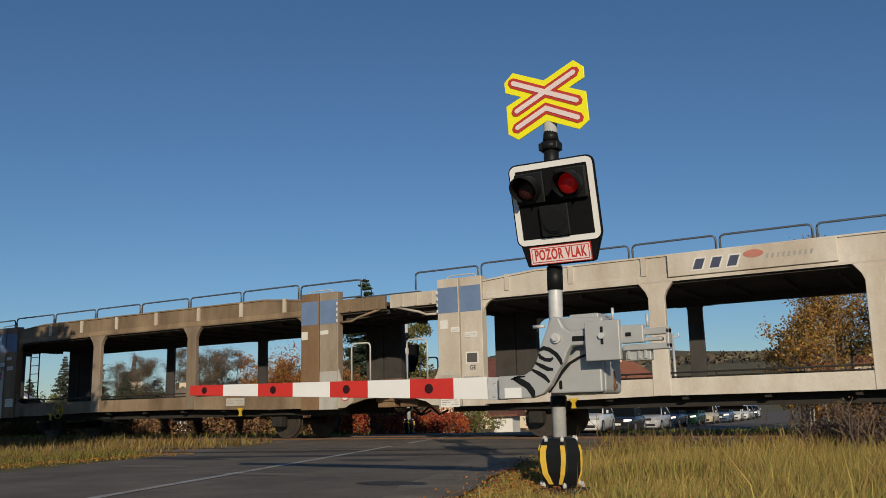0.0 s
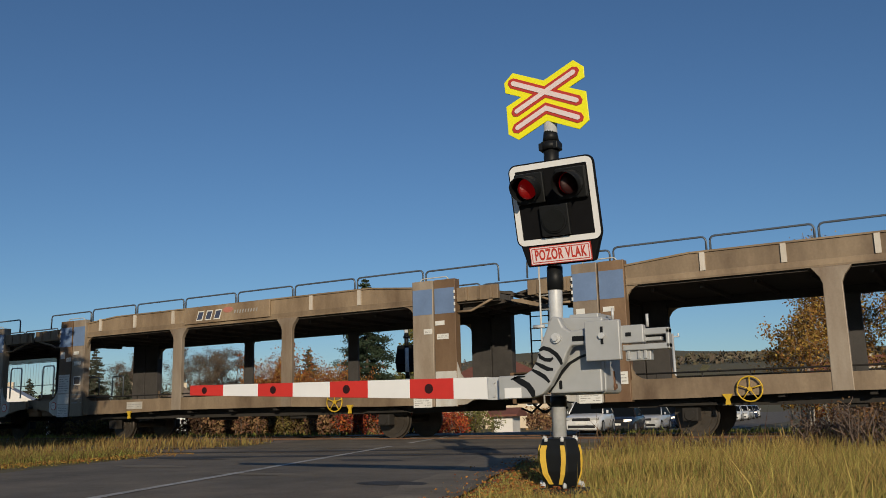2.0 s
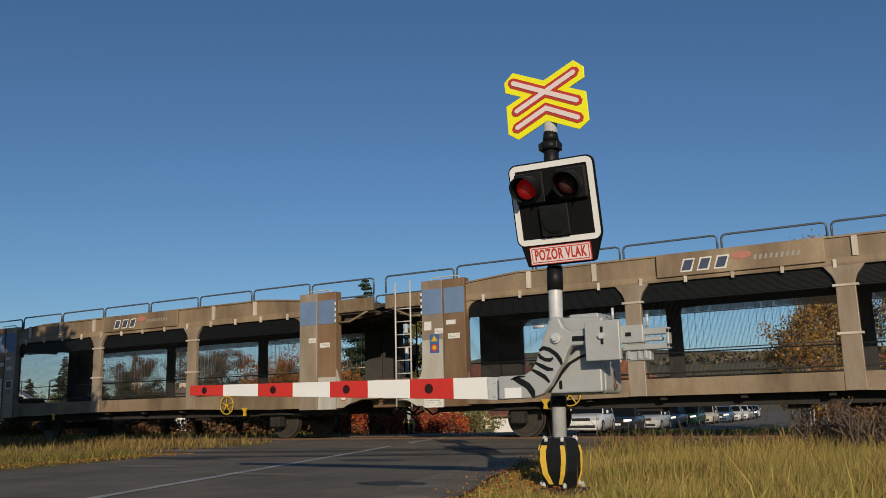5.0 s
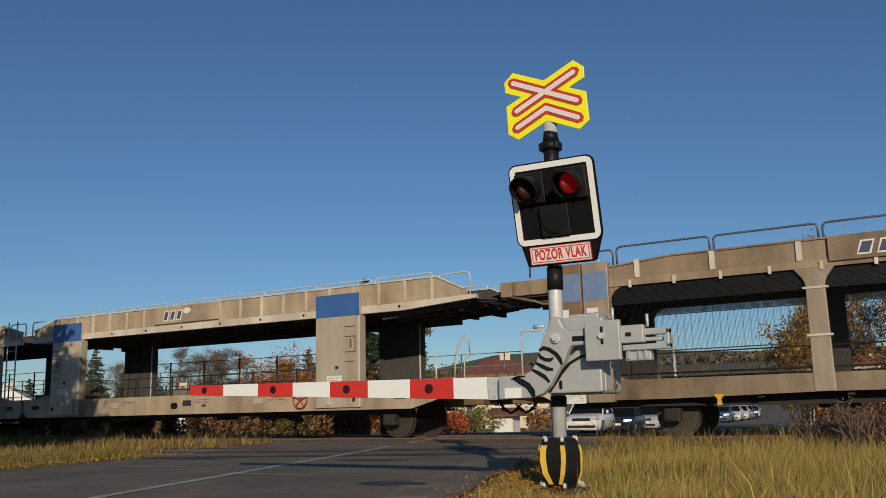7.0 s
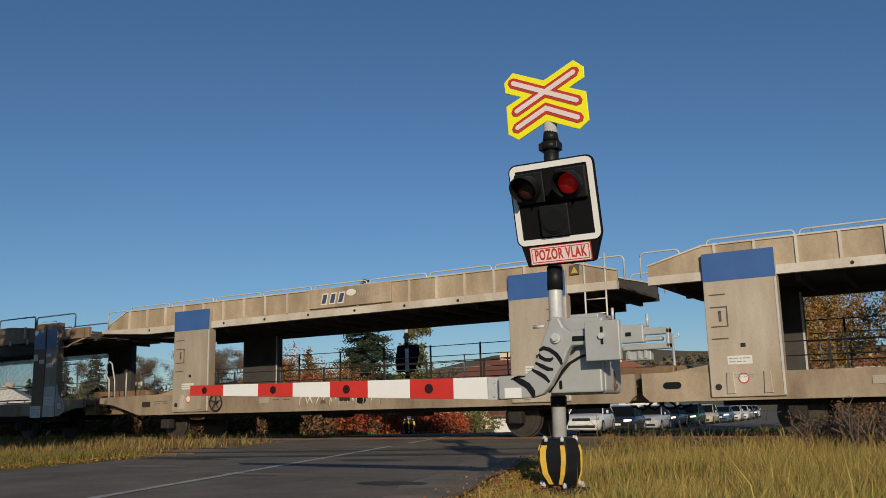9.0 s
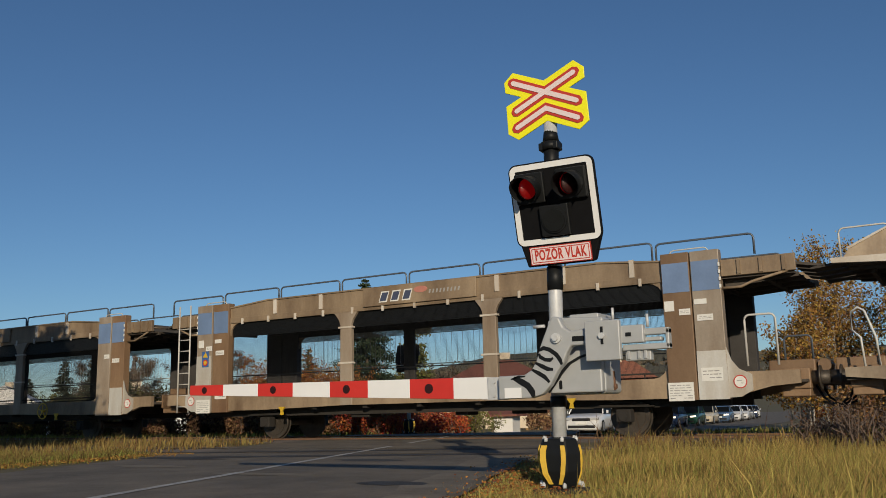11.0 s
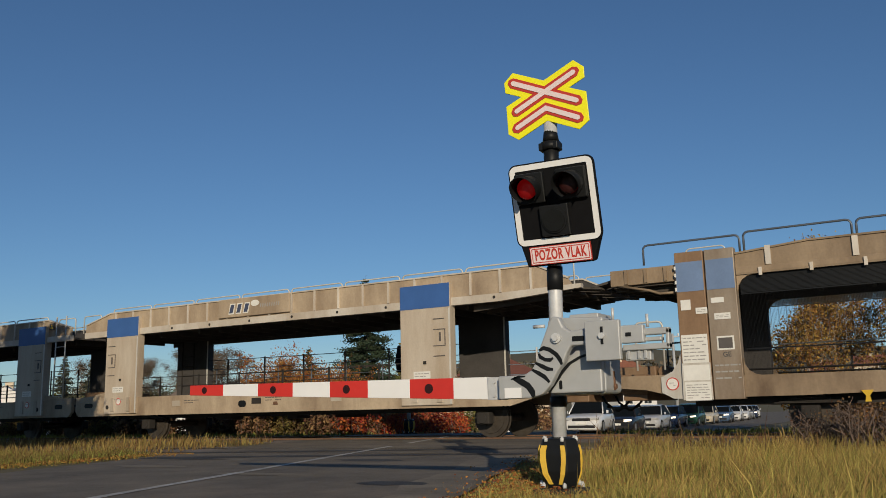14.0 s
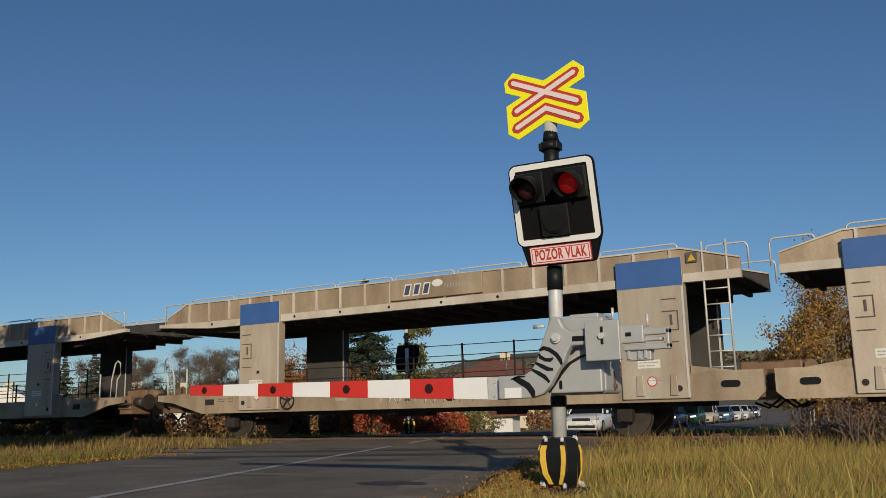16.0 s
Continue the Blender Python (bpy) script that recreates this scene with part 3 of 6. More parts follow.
        bars(bm, fx(x + d * 0.20) - 0.06, fx(x + d * 0.20) + 0.06, -0.0235, 0.97, 1.06, 2, 9)
        part("print", bm, M["print_grey"], rim)
    if with_logo:
        a, b = sorted((fx(5.55), fx(8.66)))
        logo(u, a, b, 3.10, 3.545, 0.02, P, "logo_red")
    handwheel(u, fx(3.58 if mesh else 3.42), -0.06, 0.88, 0.23, wheel)
    for c in (3.0, L - 3.2):
        bm = B()
        prism(bm, [(fx(c) - 0.05, 0.60), (fx(c) + 0.05, 0.60), (fx(c) + 0.03, 0.70), (fx(c) + 0.10, 0.80), (fx(c) - 0.10, 0.80), (fx(c) - 0.03, 0.70)], -0.02, 0.02)
        part("tie_hook", bm, M["yellow_iron"], u, "yellow lashing hook")
    if not mesh:
        bm = B()
        box(bm, fx(10.6) - 0.32, fx(10.6) + 0.32, 0.004, 0.018, 0.86, 1.06)
        plate = part("notice", bm, M["post_pale"], u, "pale plate on the sill")
        bm = B()
        bars(bm, fx(10.6) - 0.28, fx(10.6) + 0.28, 0.003, 0.90, 1.02, 2, 3)
        part("print", bm, M["print_grey"], plate)
    coupling_end(u, fx, L + 1.35, True)
    coupling_end(u, fx, -1.2, False)
    axles = [wheelset(u, 2.2, fx), wheelset(u, L - 2.2, fx)]
    return u, axles


def wagon_b(name, L, flip, wheel="under", label="", graffiti=False):
    """An open carrier half: straight upper deck with ribbed beam, broad end posts. The ladder end is at x = 0."""
    fx = (lambda x: L - x) if flip else (lambda x: x)
    u = thing(name, pose(0, 0, 0), label, "train wagon", "wagons of the train")
    P, S = M["wagon_b"], M["post_b"]
    wagon_frame(u, L, fx, -1.35, L + 3.1, [(-1.35, 0.82), (-1.35, 1.24), (-0.35, 1.24), (0.0, 1.19), (L, 1.19), (L + 0.5, 1.24), (L + 3.1, 1.20), (L + 3.1, 1.04), (L + 2.5, 0.98), (L + 1.4, 0.68), (-1.2, 0.68)], 0, 0, P)
    lo, hi = -1.1, L + 2.9
    # the far side again wears the darker inner colour, its shade included
    for side, y0 in ((0, 0.04), (1, WID - 0.16)):
        bm = B()
        prism(bm, [(fx(x), z) for x, z in ((lo, 3.10), (hi + 0.05, 3.14), (hi - 0.05, 3.30), (hi - 0.80, 3.66), (0.02, 3.66), (lo, 3.36))], y0 + 0.03, y0 + 0.08)
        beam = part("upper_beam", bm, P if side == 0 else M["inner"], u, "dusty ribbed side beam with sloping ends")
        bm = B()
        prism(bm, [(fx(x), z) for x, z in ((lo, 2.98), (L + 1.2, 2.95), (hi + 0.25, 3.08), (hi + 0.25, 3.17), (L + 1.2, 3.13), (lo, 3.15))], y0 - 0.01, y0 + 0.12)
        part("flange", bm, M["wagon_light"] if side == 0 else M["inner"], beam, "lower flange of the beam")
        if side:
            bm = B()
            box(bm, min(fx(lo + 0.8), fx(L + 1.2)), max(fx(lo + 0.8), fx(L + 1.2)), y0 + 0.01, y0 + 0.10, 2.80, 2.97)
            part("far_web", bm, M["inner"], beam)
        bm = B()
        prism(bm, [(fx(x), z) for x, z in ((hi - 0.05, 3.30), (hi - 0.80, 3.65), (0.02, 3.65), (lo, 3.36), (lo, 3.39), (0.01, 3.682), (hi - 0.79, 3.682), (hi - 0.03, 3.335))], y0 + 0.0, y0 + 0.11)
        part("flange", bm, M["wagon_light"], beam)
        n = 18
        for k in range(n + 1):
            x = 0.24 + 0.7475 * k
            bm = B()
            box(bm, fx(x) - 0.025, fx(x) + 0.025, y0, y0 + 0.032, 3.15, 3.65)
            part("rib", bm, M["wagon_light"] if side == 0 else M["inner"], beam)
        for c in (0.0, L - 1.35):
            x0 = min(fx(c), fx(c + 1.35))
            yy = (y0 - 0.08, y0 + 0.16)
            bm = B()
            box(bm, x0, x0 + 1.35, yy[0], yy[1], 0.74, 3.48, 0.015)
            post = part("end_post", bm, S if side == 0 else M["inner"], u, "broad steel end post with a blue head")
            ys = (yy[0] - 0.006, yy[0] - 0.001) if side == 0 else (yy[1] + 0.001, yy[1] + 0.006)
            bm = B()
            box(bm, x0 + 0.005, x0 + 1.345, ys[0], ys[1], 2.93, 3.475)
            part("blue_band", bm, M["blue"], post, "clean blue paint")
            bm = B()
            box(bm, x0 + 1.31, x0 + 1.352, yy[0] - 0.012, yy[0] - 0.002, 0.76, 2.90)
            part("edge_trim", bm, M["tube_white"], post)
            if side == 0:
                bm = B()
                left = x0 < L / 2
                xs = x0 + (0.10 if left else 0.90)
                for z in (2.66, 2.42, 2.05, 1.82):
                    box(bm, xs, xs + 0.30, yy[0] - 0.012, yy[0], z, z + 0.02)
                box(bm, xs + 0.30, xs + 0.32, yy[0] - 0.012, yy[0], 2.05, 2.44)
                box(bm, xs + 0.16, xs + 0.20, yy[0] - 0.02, yy[0], 2.16, 2.36)
                tagged(part("control_panel", bm, M["ink"], post, "outlined control panel"), kind="stuff")
                bm = B()
                box(bm, x0 + 0.62, x0 + 0.70, yy[0] - 0.02, yy[0], 1.66, 1.73)
                part("socket", bm, M["under"], post)
                bm = B()
                box(bm, x0 + 0.35, x0 + 0.80, yy[0] - 0.004, yy[0], 1.34, 1.50)
                plate = part("notice", bm, M["label"], post)
                bm = B()
                bars(bm, x0 + 0.38, x0 + 0.77, yy[0] - 0.005, 1.36, 1.48, 2, 4)
                part("print", bm, M["print_grey"], plate)
                bm = B()
                disc(bm, (x0 + 0.62, yy[0] - 0.003, 1.08), 0.10, 0.006, "y", 20)
                rd = part("notice", bm, M["red"], post, "round red-rimmed notice")
                bm = B()
                disc(bm, (x0 + 0.62, yy[0] - 0.007, 1.08), 0.08, 0.004, "y", 20)
                part("face", bm, M["label"], rd)
                for d in (0.38, 1.05):
                    bm = B()
                    prism(bm, [(x0 + d - 0.08, 0.80), (x0 + d + 0.08, 0.80), (x0 + d + 0.06, 1.20), (x0 + d - 0.06, 1.20)], yy[0] - 0.03, yy[0], 0.01)
                    part("tie_bracket", bm, S, post)
                bm = B()
                disc(bm, (x0 + (0.15 if left else 1.15), yy[0] - 0.006, 0.93), 0.06, 0.012, "y", 14)
                part("drain_hole", bm, M["under"], post)
        # dark stanchions with wire ropes along the lower deck
        top = 2.32 if side else 1.74
        yr = y0 + (0.02 if side else 0.12)
        for z in ((2.30, 1.86, 1.46) if side else (1.72, 1.46)):
            bm = B()
            a, b = sorted((fx(1.36), fx(L - 1.36)))
            tube(bm, [(a, yr, z), (a + (b - a) / 2, yr, z - 0.02), (b, yr, z)], 0.011, 5)
            part("wire_rope", bm, M["under"], u, "dark slack wire rope")
        for k in range(6):
            bm = B()
            x = a + (b - a) * (k + 0.5) / 6
            box(bm, x - 0.02, x + 0.02, yr - 0.015, yr + 0.015, 1.02, top)
            part("stanchion", bm, M["under"], u)
        # low tube hoops on the beam
        x = 0.05
        while x < L + 2.0:
            bm = B()
            a, b = sorted((fx(x + 0.04), fx(x + 1.67)))
            loop_rail(bm, a, b, y0 + 0.06, 3.65, 3.775, 0.018)
            part("hand_hoop", bm, M["tube_white"], u, "low white tube rail")
            x += 1.71
        for a, b, z in ((lo - 0.15, lo + 0.65, 3.66), (hi - 0.75, hi + 0.08, 3.70)):
            bm = B()
            a, b = sorted((fx(a), fx(b)))
            loop_rail(bm, a, b, y0 + 0.06, 3.15, z, 0.018)
            part("end_hoop", bm, M["tube_white"], u)
    # upper deck with cross ribs
    bm = B()
    a, b = sorted((fx(lo), fx(hi)))
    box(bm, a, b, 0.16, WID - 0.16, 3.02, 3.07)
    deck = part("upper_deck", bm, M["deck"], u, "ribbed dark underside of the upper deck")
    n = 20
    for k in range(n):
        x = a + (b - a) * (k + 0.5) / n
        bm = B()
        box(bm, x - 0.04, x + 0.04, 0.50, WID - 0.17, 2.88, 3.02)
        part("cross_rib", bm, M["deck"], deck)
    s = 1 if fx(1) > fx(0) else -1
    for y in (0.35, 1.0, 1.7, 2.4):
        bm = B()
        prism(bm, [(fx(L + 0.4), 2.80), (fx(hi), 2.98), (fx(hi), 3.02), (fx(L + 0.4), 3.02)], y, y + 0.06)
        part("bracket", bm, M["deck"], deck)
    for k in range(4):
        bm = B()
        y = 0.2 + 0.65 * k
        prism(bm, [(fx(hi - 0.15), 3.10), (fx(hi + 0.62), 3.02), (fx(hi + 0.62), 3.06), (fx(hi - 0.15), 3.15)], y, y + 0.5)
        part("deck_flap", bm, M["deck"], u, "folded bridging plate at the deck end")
    # railing of the lower deck
    for y in (WID - 0.10,):
        bm = B()
        x = 1.6
        while x < L + 2.9:
            tube(bm, [(fx(x), y, 1.2), (fx(x), y, 2.02)], 0.018, 5)
            x += 1.25
        for z in (1.45, 1.70, 2.02):
            tube(bm, [(fx(1.4), y, z), (fx(L + 2.9), y, z)], 0.011, 5)
        part("deck_railing", bm, M["tube"], u, "thin wire railing along the lower deck")
    for d in (L + 2.05, L + 2.75):
        bm = B()
        x = fx(d)
        tube(bm, [(x - s * 0.22, 0.08, 1.2), (x - s * 0.20, 0.08, 1.7), (x - s * 0.05, 0.08, 2.18), (x + s * 0.05, 0.08, 2.25), (x + s * 0.16, 0.08, 2.18), (x + s * 0.18, 0.08, 1.85), (x + s * 0.05, 0.08, 1.72), (x + s * 0.02, 0.08, 1.2)] if d > L + 2.5 else [(x, 0.08, 1.2), (x, 0.08, 1.9)], 0.022, 6)
        part("end_hoop", bm, M["tube_white"], u, "bent white tube grab rail")
    for x0, x1, z in ((-1.2, -0.02, 1.36), (L + 0.05, L + 0.75, 1.36)):
        bm = B()
        prism(bm, [(fx(x0), 1.18), (fx(x1), 1.18), (fx(x1), z)] if x0 < 0 else [(fx(x0), 1.18), (fx(x1), 1.18), (fx(x0), z)], 0.03, 0.10)
        part("gusset", bm, P, u)
    if flip:
        ladder(u, fx, -0.62, 0.06, 1.15, 3.75, 0.46)
        bm = B()
        box(bm, min(fx(-0.3), fx(-0.08)), max(fx(-0.3), fx(-0.08)), 0.026, 0.034, 3.36, 3.56)
        sign = part("hazard_sign", bm, M["ink"], u, "black plate with a yellow triangle")
        bm = B()
        xm = fx(-0.19)
        prism(bm, [(xm - 0.08, 3.39), (xm + 0.08, 3.39), (xm, 3.53)], 0.020, 0.026)
        part("triangle", bm, M["yellow_iron"], sign)
    else:
        ladder(u, fx, 0.5, WID - 0.25, 1.1, 3.0, 0.5, "under")
    a, b = sorted((fx(4.46), fx(6.94)))
    logo(u, a, b, 3.18, 3.665, 0.045, P, "label")
    handwheel(u, fx(L * 0.86) if flip else fx(9.86), -0.05, 0.97, 0.22, wheel)
    for k, c in enumerate((L * 0.25, L * 0.5, L * 0.72, L + 1.1)):
        bm = B()
        box(bm, fx(c) - 0.16, fx(c) + 0.16, 0.006, 0.02, 0.90, 1.05, 0.004)
        part("tie_recess", bm, M["under"] if k % 2 else S, u)
        bm = B()
        bars(bm, fx(c) + 0.3, fx(c) + 0.85, 0.018, 0.95, 1.08, 2, k)
        part("print", bm, M["ink"], u)
    if graffiti:
        bm = B()
        rnd = random.Random(7)
        x = fx(L * 0.5) - 1.4
        for k in range(11):
            p = [(x + rnd.uniform(-0.05, 0.05), 0.012, 0.80), (x + rnd.uniform(0, 0.15), 0.012, 1.0), (x + rnd.uniform(0.05, 0.25), 0.012, rnd.uniform(1.08, 1.16)), (x + rnd.uniform(0.15, 0.3), 0.012, rnd.uniform(0.85, 1.0))]
            tube(bm, p, 0.020, 5)
            x += 0.24
        bmesh.ops.scale(bm, vec=(1, 0.3, 1), space=Matrix.Translation((0, -0.012, 0)), verts=bm.verts[:])
        tagged(part("paint_scrawl", bm, M["label"], u), "white sprayed scrawl", kind="stuff")
    bm = B()
    prism(bm, rounded_slot(fx(-0.75), 0.99, 0.36, 0.13), 0.008, 0.02)
    part("grab_slot", bm, M["black"], u, "oval hand hole in the sill")
    bm = B()
    prism(bm, rounded_slot(fx(5.36), 0.91, 0.27, 0.17), 0.008, 0.02)
    part("grab_slot", bm, M["black"], u)
    bm = B()
    prism(bm, [(fx(6.50) - 0.08, 0.86), (fx(6.50) + 0.08, 0.86), (fx(6.50) + 0.05, 0.94), (fx(6.50) - 0.05, 0.94)], -0.01, 0.02, 0.006)
    part("tie_lug", bm, M["rust"], u)
    for k in range(9):
        bm = B()
        disc(bm, (fx(1.2 + 1.45 * k), 0.028, 3.05), 0.035, 0.012, "y", 10)
        part("drain_hole", bm, M["under"], u)
    for k, c in enumerate((-0.9, 0.55)):
        bm = B()
        bars(bm, fx(c) - 0.25, fx(c) + 0.25, 0.018 if c < 0 else -0.048, 1.08, 1.17, 2, k + 20)
        part("print", bm, M["print_grey"], u)
    coupling_end(u, fx, L + 3.05, True)
    coupling_end(u, fx, -1.35, False)
    axles = [wheelset(u, 1.45, fx), wheelset(u, L + 0.6, fx)]
    return u, axles


def again(made, s0, bare=False):
    """Another wagon like one that is built."""
    u = copy_thing(made[0], pose(0, 0, 0))
    for c in [c for c in u.children if bare and c.name.startswith("brake_handwheel")]:
        bpy.data.objects.remove(c)
    return u, [c for c in u.children if c.name.startswith("wheelset")], s0


LA, LB = 14.0, 11.70
TXT_A = "dusty double-deck car carrier wagon with blue-headed end posts, empty"
TXT_M = "brown double-deck car carrier wagon with wire side screens, empty"
TXT_B = "open double-deck car carrier wagon with broad blue-headed posts, empty"
TRAIN = []
TRAIN.append((*wagon_a("car_carrier_wagon", LA, True, False, "wagon_light", "wagon_light", True, "yellow_iron", "pale grey double-deck car carrier wagon with blue-headed end posts"), -10.30))
TRAIN.append((*wagon_a("car_carrier_wagon", LA, False, False, "wagon", "post", False, "yellow_iron", TXT_A), -27.15))
TRAIN.append((*wagon_a("car_carrier_wagon", LA, True, False, "wagon", "post", True, "yellow_iron", TXT_A), -43.97))
_m0 = wagon_a("car_carrier_wagon", LA, False, True, "wagon", "post", True, "yellow_iron", TXT_M)
_m1 = wagon_a("car_carrier_wagon", LA, True, True, "wagon", "post", True, "yellow_iron", TXT_M)
_b0 = wagon_b("car_carrier_wagon", LB, False, "red_iron", TXT_B)
_b1 = wagon_b("car_carrier_wagon", LB, True, "under", TXT_B, True)
TRAIN += [(*_m0, -60.85), (*_m1, -77.32), (*_b0, -94.15), (*_b1, -108.70)]
TRAIN += [again(_m0, -127.80, True), again(_m1, -144.75), again(_b0, -161.60, True), again(_b1, -176.20), again(_b0, -195.60, True)]



# ---- the crossing signal with its barrier ----
def stroke(pts, w):
    """A bar with cut ends along two or three points in x and z."""
    pts = [Vector((x, 0, z)) for x, z in pts]
    up, dn = [], []
    for i, p in enumerate(pts):
        d = (pts[min(i + 1, len(pts) - 1)] - pts[max(i - 1, 0)]).normalized()
        n = Vector((-d.z, 0, d.x))
        if 0 < i < len(pts) - 1:
            e = (pts[i] - pts[i - 1]).normalized()
            n = n / max(0.3, n.dot(Vector((-e.z, 0, e.x))))
        e = 0 if 0 < i < len(pts) - 1 else (-0.5 if i == 0 else 0.5)
        up.append(p + n * w * 0.5), dn.append(p - n * w * 0.5)
        if i == 0:
            up[-1:] = [p - d * w * 0.4 + n * w * 0.2, p + n * w * 0.5]
            dn[-1:] = [p - d * w * 0.4 - n * w * 0.2, p - n * w * 0.5]
        if i == len(pts) - 1:
            up[-1:] = [p + n * w * 0.5, p + d * w * 0.4 + n * w * 0.2]
            dn[-1:] = [p - n * w * 0.5, p + d * w * 0.4 - n * w * 0.2]
    return [(v.x, v.z) for v in up + dn[::-1]]


def rounded(x0, x1, z0, z1, r, n=6):
    out = []
    for cx, cz, a in ((x1 - r, z1 - r, 0), (x0 + r, z1 - r, 90), (x0 + r, z0 + r, 180), (x1 - r, z0 + r, 270)):
        out += [(cx + r * math.cos(radians(a + 90 * i / n)), cz + r * math.sin(radians(a + 90 * i / n))) for i in range(n + 1)]
    return out


def ring_plate(bm, outer, inner, y0, y1):
    """A flat frame between two outlines of equal length."""
    n = len(outer)
    V = [[bm.verts.new((x, y, z)) for x, z in pts] for pts in (outer, inner) for y in (y0, y1)]
    o0, o1, i0, i1 = V
    for k in range(n):
        j = (k + 1) % n
        for q in ((o0[k], o0[j], i0[j], i0[k]), (o1[k], i1[k], i1[j], o1[j]), (o0[k], o1[k], o1[j], o0[j]), (i0[k], i0[j], i1[j], i1[k])):
            bm.faces.new(q)
    bmesh.ops.recalc_face_normals(bm, faces=bm.faces[:])
    return bm


M["lens_dark"] = mat("dark_red_lens", (0.030, 0.002, 0.002), 0.55, 0, 0.4, 30, 0.3, 80)
M["lens_lit"] = mat("lit_red_lens", (0.15, 0.001, 0.001), 0.4, 0, 0.4, 30, 0.3, 80, glow=(1.0, 0.008, 0.012, 0.07))
M["lens_clear"] = mat("dark_lens", (0.010, 0.011, 0.011), 0.5, 0, 0.3, 30, 0.2, 80, spec=0.2)
FLASH = []


def hooded_lamp(parent, x, z, y, lens, phase=None):
    bm = B()
    box(bm, x - 0.128, x + 0.128, y - 0.05, y, z - 0.13, z + 0.13, 0.010)
    lamp = part("lamp", bm, M["black"], parent, "black square lamp housing")
    if phase is None:
        bm = B()
        disc(bm, (x, y - 0.055, z), 0.108, 0.02, "y", 28)
        part("bezel", bm, M["black"], lamp)
        bm = B()
        disc(bm, (x, y - 0.068, z), 0.094, 0.012, "y", 28)
        part("lens", bm, M["lens_clear"], lamp, "unlit dark lens")
        return
    bm = B()
    # visor: a tube cut away below, sloping forward
    n, rows = 26, []
    for k in range(n + 1):
        a = radians(-58 + 296 * k / n)
        d = 0.075 + 0.165 * (0.5 + 0.5 * math.sin(a)) ** 0.8
        rows.append([(x + 0.108 * math.cos(a), y - 0.045, z + 0.108 * math.sin(a)), (x + 0.112 * math.cos(a), y - 0.045 - d, z + 0.112 * math.sin(a) - 0.012)])
    vs = [[bm.verts.new(p) for p in r] for r in rows]
    ins = [[bm.verts.new((x + (p[0] - x) * 0.96, p[1], z + (p[2] - z) * 0.96)) for p in r] for r in rows]
    for i in range(n):
        bm.faces.new((vs[i][0], vs[i][1], vs[i + 1][1], vs[i + 1][0])).smooth = True
        bm.faces.new((ins[i][0], ins[i + 1][0], ins[i + 1][1], ins[i][1])).smooth = True
        bm.faces.new((vs[i][1], ins[i][1], ins[i + 1][1], vs[i + 1][1]))
    part("visor", bm, M["black"], lamp, "black tubular visor")
    rotor = new("flasher", None)
    rotor.empty_display_size = 0.05
    rotor.parent = lamp
    rotor.location = (x, y - 0.105, z)
    for s, key, lb in ((-1, "lens_lit", "glowing red lens"), (1, "lens_dark", "unlit dark red lens")):
        bm = B()
        prev = None
        for j in range(5):
            r = 0.088 * math.sin(radians(18 + 18 * j))
            dy = s * (0.004 + 0.035 * math.cos(radians(18 + 18 * j)))
            ringv = [bm.verts.new((r * math.cos(2 * math.pi * k / 24), dy, r * math.sin(2 * math.pi * k / 24))) for k in range(24)]
            if prev:
                for k in range(24):
                    bm.faces.new((prev[k], prev[(k + 1) % 24], ringv[(k + 1) % 24], ringv[k])).smooth = True
            else:
                bm.faces.new(ringv)
            prev = ringv
        bm.faces.new(prev[::-1])
        bmesh.ops.recalc_face_normals(bm, faces=bm.faces[:])
        part("lens", bm, M[lens if key == "lens_lit" else key], rotor, lb)
    FLASH.append((rotor, phase))


def lean(ob, pivot, tip, turn):
    """Tips a part forward and turns it about a point of its own thing."""
    ob.matrix_local = Matrix.Translation(pivot) @ pose(0, 0, 0, tip, 0, turn) @ Matrix.Translation(-Vector(pivot))


